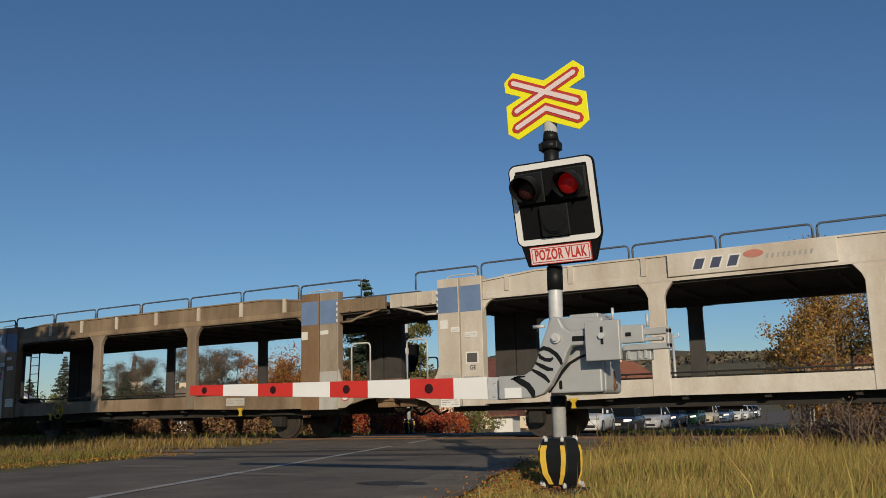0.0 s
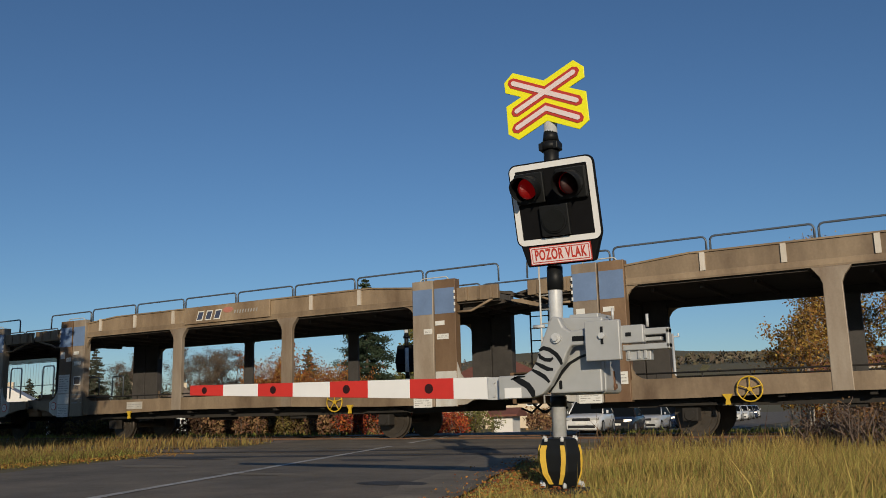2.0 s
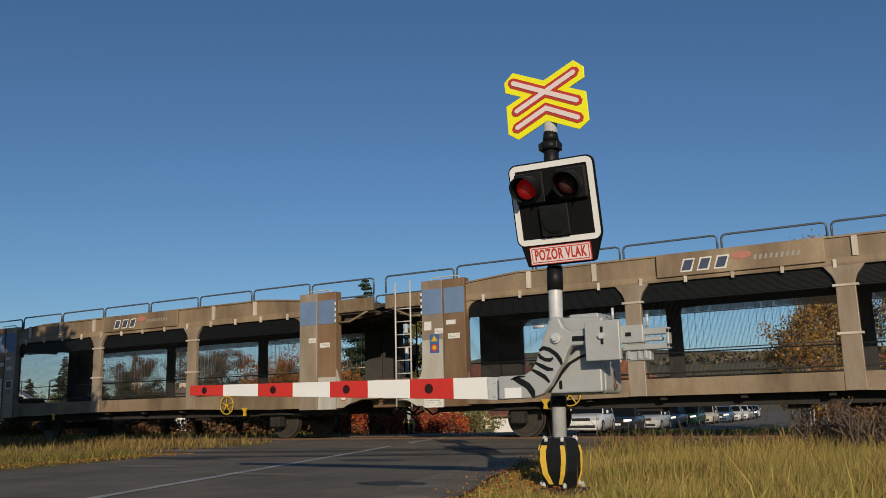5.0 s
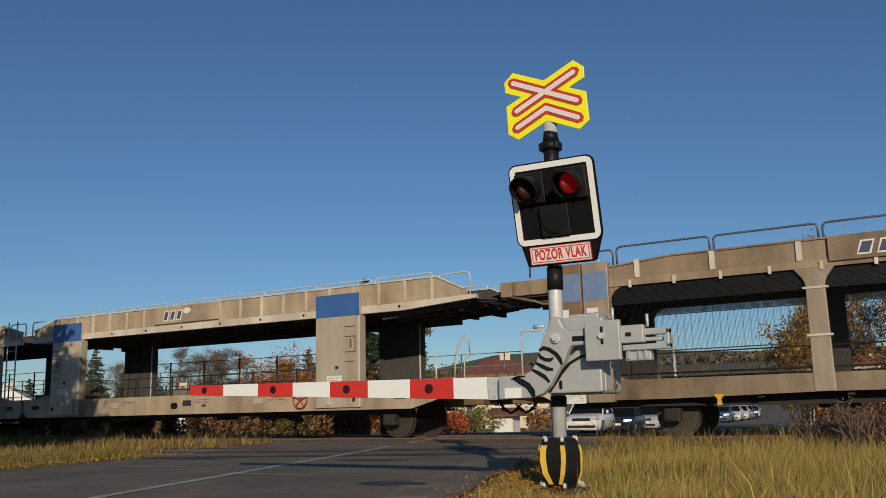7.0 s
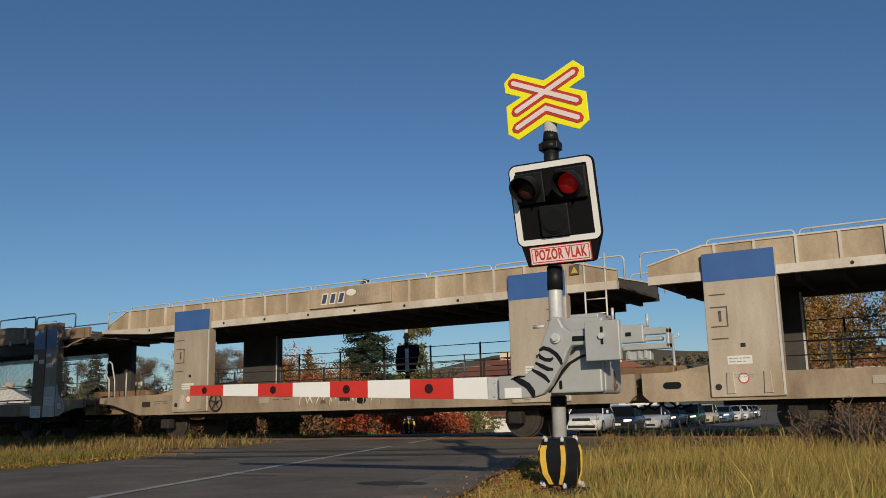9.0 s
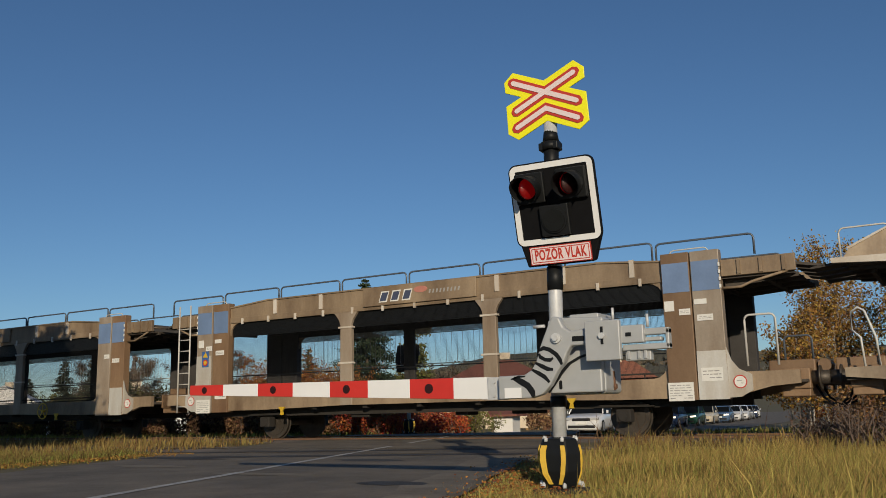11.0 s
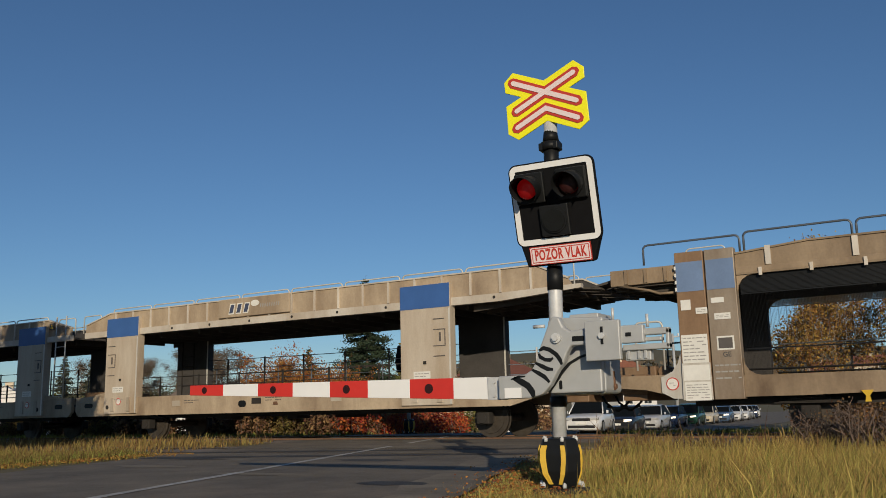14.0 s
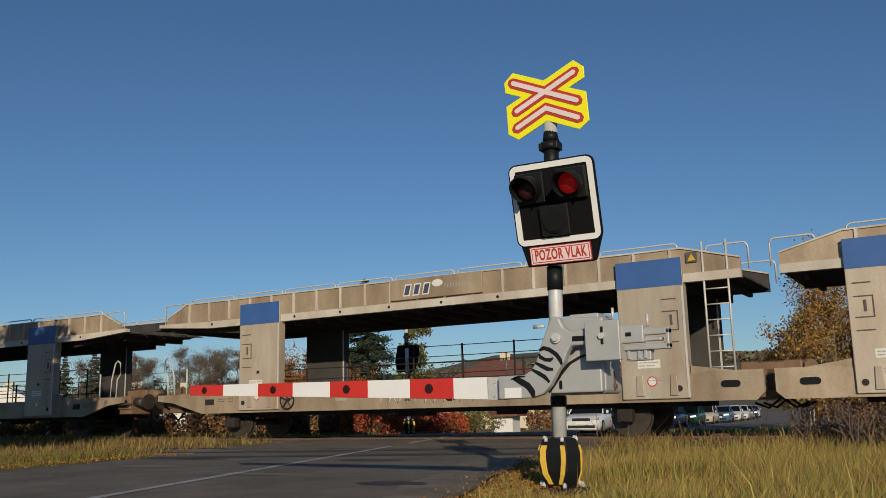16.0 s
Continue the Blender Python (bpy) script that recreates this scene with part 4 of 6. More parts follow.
def signal_post(m, barrier=True, top=3.22):
    """Post with multi-track cross, flashing lamps on a framed board, lettered plate and bumper foot."""
    s = thing("crossing_signal", m, "railway crossing signal post with yellow cross and flashing red lamps", "crossing signal", "signals at the crossing")
    bm = B()
    tube(bm, [(0.012, 0, 0.05), (0.012 + 0.019 * top, 0, top)], 0.060, 18)
    part("pole", bm, M["galv"], s, "galvanised steel pole")
    for z0, z1, r in ((1.66, 1.86, 0.066), (0.68, 0.765, 0.066), (2.60, 2.99, 0.064)):
        bm = B()
        tube(bm, [(0.012 + 0.019 * z0, 0, z0), (0.012 + 0.019 * z1, 0, z1)], r + 0.002, 18)
        part("sleeve", bm, M["black"], s, "black pole sleeve")
    bm = B()
    disc(bm, (0.066, 0, 2.93), 0.088, 0.07, "z", 16)
    box(bm, -0.025, 0.157, -0.07, 0.05, 2.89, 2.96, 0.01)
    disc(bm, (0.068, 0, 3.02), 0.073, 0.09, "z", 16, 0.06)
    part("collar", bm, M["black"], s, "black clamp collar")
    # board with white frame
    X0, X1, Z0, Z1, Y = -0.196, 0.560, 2.012, 2.720, -0.25
    bm = B()
    prism(bm, rounded(X0, X1, Z0, Z1, 0.07), Y, Y + 0.03)
    board = part("signal_board", bm, M["board"], s, "black signal board with rounded white frame")
    bm = B()
    ring_plate(bm, rounded(X0 + 0.012, X1 - 0.012, Z0 + 0.012, Z1 - 0.012, 0.06), rounded(X0 + 0.060, X1 - 0.060, Z0 + 0.060, Z1 - 0.060, 0.008), Y - 0.006, Y + 0.001)
    part("white_frame", bm, M["white"], board, "white reflective frame")
    bm = B()
    prism(bm, [(X0 + 0.02, Z0 + 0.05), (X1 - 0.02, Z0 + 0.05), (X1 - 0.10, 1.838), (X0 + 0.068, 1.838)], Y + 0.004, Y + 0.10, 0.012)
    prism(bm, rounded(X0 + 0.05, X1 - 0.05, Z0 + 0.05, Z1 - 0.05, 0.05), Y + 0.03, Y + 0.17)
    part("case", bm, M["board"], board, "black case behind the board")
    hooded_lamp(board, -0.004, 2.505, Y - 0.002, "lens_lit", (0.36, 0.60))
    hooded_lamp(board, 0.362, 2.505, Y - 0.002, "lens_lit", (0.96, 0.52))
    hooded_lamp(board, 0.180, 2.217, Y - 0.002, None)
    bm = B()
    box(bm, -0.09, 0.449, Y - 0.012, Y + 0.003, 1.855, 2.008)
    plate = part("name_plate", bm, M["sign_red"], s, "white plate with red lettering and red rim")
    bm = B()
    ring_plate(bm, rounded(-0.084, 0.443, 1.861, 2.002, 0.01, 2), rounded(-0.075, 0.434, 1.870, 1.993, 0.006, 2), Y - 0.0145, Y - 0.011)
    part("rim", bm, M["sign_pink"], plate)
    bm = B()
    box(bm, -0.067, 0.426, Y - 0.0145, Y - 0.011, 1.878, 1.985)
    part("field", bm, M["sign_pink"], plate)
    if barrier:
        t = text("lettering", "POZOR VLAK", 0.122, pose(0.180, Y - 0.016, 1.932, 90, 0, 0), M["sign_red"], plate, 0.001, 1.12)
        t.scale = (0.56, 1.0, 1.0)
    # the double cross for several tracks
    half = ((0.375, 0.218), (0.285, 0.294), (0.0, 0.17), (-0.285, 0.294), (-0.375, 0.218), (-0.372, 0.124), (-0.226, 0.063), (-0.375, 0.002), (-0.379, -0.25), (-0.284, -0.315), (0.0, -0.19), (0.284, -0.315), (0.379, -0.25), (0.375, 0.002), (0.226, 0.063), (0.372, 0.124))
    CX, CZ = 0.073, 3.34
    if barrier:
        bm = B()
        prism(bm, [(CX + x, CZ + z) for x, z in half], -0.09, -0.075, 0.004)
        cross = part("cross_sign", bm, M["sign_yellow"], s, "fluorescent yellow board with two red-edged crosses")
        arms = (((-0.288, 0.198), (0.288, -0.062)), ((-0.278, -0.060), (0.282, 0.190)), ((-0.285, -0.208), (0.0, -0.078), (0.285, -0.212)))
        for i, pts in enumerate(arms):
            bm = B()
            prism(bm, stroke([(CX + x * 1.035, CZ + z + (x * 0.035 * 0.44 if i == 1 else -abs(x) * 0.016 if i == 2 else -x * 0.016)) for x, z in pts], 0.092), -0.094 - 0.001 * i, -0.089)
            part("red_edge", bm, M["sign_red"], cross)
        for i, pts in enumerate(arms):
            bm = B()
            prism(bm, stroke([(CX + x, CZ + z) for x, z in pts], 0.042), -0.099 - 0.0008 * i, -0.094)
            part("white_bar", bm, M["sign_pink"], cross)
        lean(cross, (CX, -0.09, CZ), 8, 3)
    lean(board, (0.182, Y, 2.366), 14, 3.4)
    lean(plate, (0.182, Y, 2.366), 14, 3.4)
    # bumper foot
    bm = B()
    prof = [(0.14, 0.02), (0.20, 0.16), (0.205, 0.30), (0.17, 0.42), (0.06, 0.435)]
    ang = [radians(a) for c in (-90, 30, 150) for a in (c - 37, c + 37)]
    n = 6
    rings = [[bm.verts.new((0.055 + r * 1.05 * math.cos(t), r * 1.05 * math.sin(t), z)) for t in ang] for r, z in prof]
    for a, b in zip(rings, rings[1:]):
        for k in range(n):
            bm.faces.new((a[k], a[(k + 1) % n], b[(k + 1) % n], b[k]))
    bm.faces.new(rings[0][::-1]), bm.faces.new(rings[-1])
    bmesh.ops.bevel(bm, geom=bm.edges[:], offset=0.012, segments=2, affect="EDGES", profile=0.5)
    foot = part("bumper_foot", bm, M["black"], s, "black plastic bumper with yellow bars")
    for k in range(0, 6, 2):
        a0, a1 = ang[k], ang[k + 1]
        for w in (0.12, 0.88):
            bm = B()
            rows = []
            for (r, z), sh in zip(((0.157, 0.06), (0.20, 0.14), (0.212, 0.25), (0.208, 0.33), (0.195, 0.37)), (0.16, 0.05, 0.0, 0.0, 0.02)):
                ww = w + (sh if w < 0.5 else -sh)
                row = []
                for d in (-0.085, 0.085):
                    q = min(0.985, max(0.015, ww + d))
                    px = (1 - q) * math.cos(a0) + q * math.cos(a1)
                    py = (1 - q) * math.sin(a0) + q * math.sin(a1)
                    row += [(px * r, py * r, z), (px * (r + 0.024), py * (r + 0.024), z)]
                rows.append([bm.verts.new((0.055 + p[0], p[1], p[2])) for p in row])
            for a, b in zip(rows, rows[1:]):
                for i, j in ((0, 2), (2, 3), (3, 1), (1, 0)):
                    bm.faces.new((a[i], a[j], b[j], b[i]))
            bm.faces.new((rows[0][0], rows[0][1], rows[0][3], rows[0][2])), bm.faces.new((rows[-1][0], rows[-1][2], rows[-1][3], rows[-1][1]))
            bmesh.ops.recalc_face_normals(bm, faces=bm.faces[:])
            part("yellow_bar", bm, M["amber"], foot, "yellow reflective bar")
    for k in range(6):
        a = radians(60 * k)
        for r, z in ((0.165, 0.415), (0.21, 0.05)):
            bm = B()
            disc(bm, (0.055 + r * math.cos(a), r * math.sin(a), z), 0.020, 0.03, "z", 6)
            disc(bm, (0.055 + r * math.cos(a), r * math.sin(a), z + 0.012), 0.010, 0.03, "z", 8)
            part("bolt", bm, M["galv"], foot, "galvanised bolt")
    foot.matrix_local = Matrix.Translation((-0.026, 0, 0)) @ Matrix.Diagonal((0.87, 0.87, 1.0, 1.0))
    bm = B()
    box(bm, -0.16, 0.20, -0.18, 0.18, -0.04, 0.02, 0.008)
    part("base_plate", bm, M["under"], s, "dirty steel base plate in the grass")
    return s


def barrier_machine(m):
    """Grey drive with counterweight arms; the boom lies level across the lane."""
    s = thing("barrier", m, "closed half barrier with red and white boom and grey drive", "barrier")
    C = M["cast"]
    bm = B()
    prism(bm, [(0.07, 1.375), (0.16, 1.395), (0.55, 1.375), (0.55, 0.80), (0.53, 0.772), (0.10, 0.772), (0.08, 0.80), (0.16, 0.93), (0.24, 1.03), (0.22, 1.12), (0.07, 1.15)], -0.26, 0.10, 0.015)
    body = part("drive_case", bm, C, s, "light grey cast drive case")
    bm = B()
    prism(bm, [(0.10, 0.785), (0.545, 0.785), (0.545, 1.09), (0.44, 1.11), (0.34, 1.12), (0.27, 1.06), (0.21, 0.97), (0.15, 0.88)], -0.33, -0.255, 0.012)
    part("front_cover", bm, C, body)
    bm = B()
    box(bm, 0.25, 0.50, -0.22, 0.08, 1.375, 1.415, 0.01)
    part("top_cover", bm, C, body)
    for x, z in ((0.60, 1.40), (0.88, 1.33)):
        bm = B()
        disc(bm, (x, -0.16, z), 0.012, 0.10, "z", 8)
        part("bolt", bm, M["galv"], body)
    bm = B()
    box(bm, 0.549, 0.562, -0.09, -0.07, 0.80, 0.95, 0.003)
    disc(bm, (0.562, -0.08, 0.83), 0.022, 0.02, "x", 10)
    part("lock_hasp", bm, M["rust"], body, "rusty padlock hasp")
    bm = B()
    prism(bm, rounded(0.185, 0.210, 0.815, 0.885, 0.010, 3), -0.335, -0.329)
    part("slot", bm, M["black"], body)
    # black curved strip: the shadow between arm and front cover, put in as colour
    bm = B()
    gap = [(0.47, 1.10), (0.36, 1.065), (0.27, 1.02), (0.20, 0.95), (0.14, 0.87), (0.08, 0.80)]
    prism(bm, [(x, z) for x, z in gap] + [(x + 0.022, z - 0.012) for x, z in gap[::-1]], -0.345, -0.334)
    part("seam", bm, M["black"], body, "black strip painting the shadow behind the arm")
    # swan-neck arm with painted stripes
    neck = [(0.155, 1.33), (0.08, 1.16), (0.038, 1.04), (-0.006, 0.975), (-0.075, 0.937), (-0.31, 0.935), (-0.31, 0.748), (-0.02, 0.752), (0.083, 0.778), (0.151, 0.843), (0.222, 0.957), (0.275, 1.02), (0.31, 1.10), (0.344, 1.146), (0.48, 1.15), (0.48, 1.28), (0.345, 1.262), (0.285, 1.30), (0.25, 1.38), (0.19, 1.39)]
    bm = B()
    prism(bm, neck, -0.44, -0.36, 0.014)
    arm = part("swan_neck", bm, C, s, "grey swan-neck arm with black sprayed stripes")
    for k, pts in enumerate((((0.070, 1.125), (0.11, 1.143), (0.16, 1.128), (0.22, 1.085), (0.25, 1.04), (0.262, 1.005)), ((0.068, 1.10), (0.08, 1.072), (0.12, 1.05), (0.165, 1.045), (0.19, 1.06)), ((0.034, 1.03), (0.09, 1.0), (0.14, 0.975), (0.185, 0.97)), ((0.0, 0.977), (0.06, 0.945), (0.11, 0.915), (0.15, 0.872)), ((-0.165, 0.915), (-0.10, 0.885), (-0.04, 0.85), (-0.002, 0.80), (0.008, 0.76)), ((-0.19, 0.905), (-0.12, 0.925), (-0.06, 0.925)))):
        bm = B()
        pl = [(x, -0.441, z) for x, z in pts]
        n = len(pl)
        vs = []
        for i, p in enumerate(pl):
            d = Vector(pl[min(i + 1, n - 1)]) - Vector(pl[max(i - 1, 0)])
            d.normalize()
            w = (0.017, 0.015, 0.017, 0.017, 0.026, 0.010)[k] * (0.55 if i in (0, n - 1) else 1.0)
            nn = Vector((-d.z, 0, d.x)) * w
            vs.append([bm.verts.new(Vector(p) + nn), bm.verts.new(Vector(p) - nn)])
        f0 = [bm.faces.new((a[0], b[0], b[1], a[1])) for a, b in zip(vs, vs[1:])]
        ex = bmesh.ops.extrude_face_region(bm, geom=f0)
        for v in ex["geom"]:
            if isinstance(v, bmesh.types.BMVert):
                v.co.y -= 0.0015
        bmesh.ops.recalc_face_normals(bm, faces=bm.faces[:])
        part("paint_stripe", bm, M["black"], arm, "black sprayed stripe")
    bm = B()
    box(bm, -0.25, -0.10, -0.4445, -0.440, 0.756, 0.838)
    part("reflector", bm, M["white"], arm, "white reflector patch")
    bm = B()
    disc(bm, (0.226, -0.45, 1.213), 0.040, 0.03, "y", 20)
    disc(bm, (0.226, -0.47, 1.213), 0.025, 0.03, "y", 6)
    part("pivot_bolt", bm, M["galv"], arm, "galvanised pivot bolt")
    bm = B()
    disc(bm, (0.06, -0.4, 1.32), 0.014, 0.1, "x", 8)
    part("bolt", bm, M["galv"], arm)
    for x0, z0, x1, z1 in ((0.36, 1.18, 0.46, 1.22),):
        bm = B()
        box(bm, x0, x1, -0.444, -0.439, z0, z1)
        part("slot", bm, M["black"], arm)
    # plate and counterweight arms
    bm = B()
    box(bm, 0.488, 0.768, -0.50, -0.45, 1.017, 1.322, 0.008)
    plate = part("counterweight_plate", bm, C, s, "square grey plate with a slot")
    bm = B()
    box(bm, 0.618, 0.638, -0.506, -0.498, 1.14, 1.275)
    part("slot", bm, M["black"], plate)
    bm = B()
    disc(bm, (0.628, -0.51, 1.205), 0.026, 0.03, "y", 6)
    part("nut", bm, M["galv"], plate)
    for n, (x0, x1, z0, z1, y) in enumerate(((0.76, 0.94, 1.14, 1.275, -0.46), (0.76, 1.125, 1.195, 1.245, -0.43), (0.76, 1.125, 1.085, 1.13, -0.43), (1.098, 1.125, 1.09, 1.24, -0.43), (0.77, 0.97, 1.008, 1.11, -0.40), (0.93, 1.06, 1.150, 1.18, -0.41))):
        bm = B()
        box(bm, x0, x1, y, y + 0.07, z0, z1, 0.008)
        q = part("counterweight_arm", bm, C, s, "grey cast counterweight arm")
        if n == 0:
            bm = B()
            box(bm, 0.80, 0.845, y - 0.003, y + 0.001, 1.19, 1.22)
            part("slot", bm, M["black"], q)
        if n == 4:
            for x in (0.80, 0.88, 0.93):
                bm = B()
                box(bm, x - 0.012, x + 0.012, y - 0.012, y + 0.002, 1.02, 1.085, 0.003)
                part("lug", bm, C, q)
    # the boom
    bm = B()
    prism(bm, [(-0.30, 0.745), (-0.30, 0.93), (-0.45, 0.935), (-0.45, 0.748)], -0.36, -0.28, 0.004)
    end = part("boom_socket", bm, M["galv"], s, "bolted steel socket")
    for z in (0.78, 0.89):
        bm = B()
        disc(bm, (-0.385, -0.366, z), 0.012, 0.014, "y", 8)
        part("bolt", bm, M["galv"], end)
    cuts = (-0.445, -0.79, -1.235, -1.69, -2.125, -2.575, -3.02, -3.49, -3.96)

    def top(x):
        return 0.937 + (0.986 - 0.937) * (x + 0.445) / (-3.515)

    def low(x):
        return 0.752 + (0.885 - 0.752) * (x + 0.445) / (-3.515)
    boom = new("boom", None)
    boom.empty_display_size = 0.1
    boom.parent = s
    for i, (a, b) in enumerate(zip(cuts, cuts[1:])):
        bm = B()
        prism(bm, [(a, low(a)), (a, top(a)), (b, top(b)), (b, low(b))], -0.345, -0.235, 0.004)
        part("boom_section", bm, M["red"] if i % 2 else M["white"], boom, ("red" if i % 2 else "white") + " boom section")
        if i % 2:
            c = a + (b - a) * 0.55
            z = (top(c) + low(c)) / 2
            bm = B()
            r = 0.043 - 0.0013 * i
            disc(bm, (c, -0.3475, z), r, 0.006, "y", 18)
            disc(bm, (c, -0.352, z), r * 0.7, 0.006, "y", 18)
            part("reflector", bm, M["lens_dark"], boom, "round dark red reflector")
    return s


PX, PY = -3.03, 6.85
signal_post(pose(PX, PY, 0))
barrier_machine(pose(PX, PY, 0))


# ---- vegetation ----
M["bark"] = mat("bark", (0.13, 0.095, 0.07), 0.9, 0, 0.4, 6, 0.6, 30)
M["birch"] = mat("birch_bark", (0.42, 0.38, 0.33), 0.85, 0, 0.5, 5, 0.5, 25, dark=(0.10, 0.085, 0.07))
M["leaf_yellow"] = mat("yellow_brown_leaves", (0.34, 0.165, 0.040), 0.75, 0, 0.4, 0.8, 0, 5, dark=(0.16, 0.11, 0.03), isl=0.9, spec=0.2)
M["leaf_orange"] = mat("orange_red_leaves", (0.32, 0.10, 0.03), 0.75, 0, 0.4, 0.8, 0, 5, dark=(0.20, 0.12, 0.03), isl=0.8, spec=0.2)
M["leaf_red"] = mat("red_leaves", (0.38, 0.045, 0.02), 0.75, 0, 0.4, 0.6, 0, 5, dark=(0.22, 0.09, 0.03), isl=0.8, spec=0.2)
M["leaf_green"] = mat("green_leaves", (0.10, 0.12, 0.035), 0.75, 0, 0.4, 0.8, 0, 5, dark=(0.16, 0.12, 0.03), isl=0.7, spec=0.2)
M["needle"] = mat("spruce_needles", (0.042, 0.062, 0.034), 0.8, 0, 0.4, 1.2, 0, 5, dark=(0.025, 0.035, 0.02), isl=0.6, spec=0.2)
M["dry"] = mat("dry_brush", (0.26, 0.15, 0.08), 0.85, 0, 0.4, 0.7, 0, 5, dark=(0.16, 0.085, 0.045), isl=0.8, spec=0.15)
M["bramble"] = mat("dark_bramble_leaves", (0.12, 0.068, 0.038), 0.85, 0, 0.4, 0.9, 0, 5, dark=(0.055, 0.034, 0.02), isl=0.9, spec=0.15)
# needles paler and browner than the near spruce: distance haze mixed into the colour
M["needle_hazy"] = mat("far_conifer_needles_hazed", (0.085, 0.088, 0.062), 0.85, 0, 0.4, 0.6, 0, 5, dark=(0.055, 0.06, 0.042), isl=0.4, spec=0.1)
M["dry_far"] = mat("grey_brown_twigs_and_leaves", (0.155, 0.115, 0.085), 0.9, 0, 0.4, 0.5, 0, 5, dark=(0.10, 0.085, 0.06), isl=0.5, spec=0.1)
M["twig"] = mat("bare_twigs", (0.17, 0.125, 0.10), 0.9, 0, 0.3, 2, 0, 5, spec=0.2)


def cards(name, pts, size, material, parent=None, seed=1, flat=0.0, aspect=0.6):
    """Many small leaves, each a bent diamond of its own."""
    rng = np.random.default_rng(seed)
    pts = np.asarray(pts, float)
    n = len(pts)
    d = rng.normal(size=(n, 3))
    d[:, 2] *= 1 - flat
    d /= np.linalg.norm(d, axis=1)[:, None] + 1e-9
    e = np.cross(d, rng.normal(size=(n, 3)))
    e /= np.linalg.norm(e, axis=1)[:, None] + 1e-9
    k = (size * rng.uniform(0.6, 1.35, n))[:, None]
    nn = np.cross(d, e) * k * 0.18
    v = np.stack([pts - d * k, pts + e * k * aspect + nn, pts + d * k, pts - e * k * aspect + nn], 1).reshape(-1, 3)
    me = bpy.data.meshes.new(name)
    me.from_pydata(v.tolist(), [], (np.arange(n)[:, None] * 4 + np.arange(4)).tolist())
    me.materials.append(material)
    ob = new(name, me)
    if parent:
        ob.parent = parent
    return ob


def limb_points(rnd, base, direction, length, n=5, wob=0.18):
    p, d, out = Vector(base), Vector(direction).normalized(), [Vector(base)]
    for _ in range(n):
        d = (d + Vector((rnd.gauss(0, wob), rnd.gauss(0, wob), rnd.gauss(0.04, wob * 0.6)))).normalized()
        p = p + d * length / n
        out.append(p.copy())
    return out


def tree(x, y, h, spread, leaf, n_leaf, size, label, bark="bark", trunks=1, seed=1, name="tree", low=0.25, group="", twig=0.004):
    """Trunk, limbs and twigs; leaves sit round the twig ends in uneven clumps."""
    rnd = random.Random(seed)
    rng = np.random.default_rng(seed)
    t = thing(name, pose(x, y, height(x, y) - 0.03), label, "tree", group)
    wood, tips = B(), []
    for k in range(trunks):
        bx, by = (rnd.uniform(-1, 1) * spread * 0.35, rnd.uniform(-1, 1) * spread * 0.2) if trunks > 1 else (0, 0)
        hh = h * rnd.uniform(0.72, 1.0) if k else h * 0.95
        path = limb_points(rnd, (bx, by, -0.1), (rnd.gauss(0, 0.08), rnd.gauss(0, 0.08), 1), hh, 8, 0.06)
        r0 = 0.012 * h + 0.02
        r0 = r0 * (0.6 if trunks > 1 else 1)
        tube(wood, path, r0, 7, r0 * 0.15)
        for j in range(int(16 / (1 + 0.4 * (trunks - 1)))):
            f = low + (0.97 - low) * rnd.random()
            i = min(7, int(f * 8))
            b = path[i].lerp(path[i + 1], f * 8 - i)
            a = rnd.uniform(0, 2 * math.pi)
            ln = spread * (1.05 - 0.65 * f) * rnd.uniform(0.6, 1.1)
            lp = limb_points(rnd, b, (math.cos(a), math.sin(a), rnd.uniform(0.25, 0.9)), ln, 5)
            tube(wood, lp, r0 * 0.32 * (1.1 - f), 5, r0 * 0.05)
            for q in lp[2:]:
                for _ in range(2):
                    a2 = rnd.uniform(0, 2 * math.pi)
                    tw = limb_points(rnd, q, (math.cos(a2), math.sin(a2), rnd.uniform(-0.1, 0.8)), ln * 0.4, 3)
                    tube(wood, tw, r0 * 0.07 + twig, 4, twig * 0.75)
                    tips += tw[1:]
    part("trunk", wood, M[bark], t, "branching trunk with twigs")
    if n_leaf:
        tips = np.array([tuple(p) for p in tips])
        keep = rng.random(len(tips)) < 0.8
        tips = tips[keep]
        c = tips[rng.integers(0, len(tips), n_leaf)]
        pts = c + rng.normal(size=(n_leaf, 3)) * spread * 0.075
        cr = cards("crown", pts, size, M[leaf], t, seed)
        tagged(cr, "loose crown of small leaves with gaps")
    return t


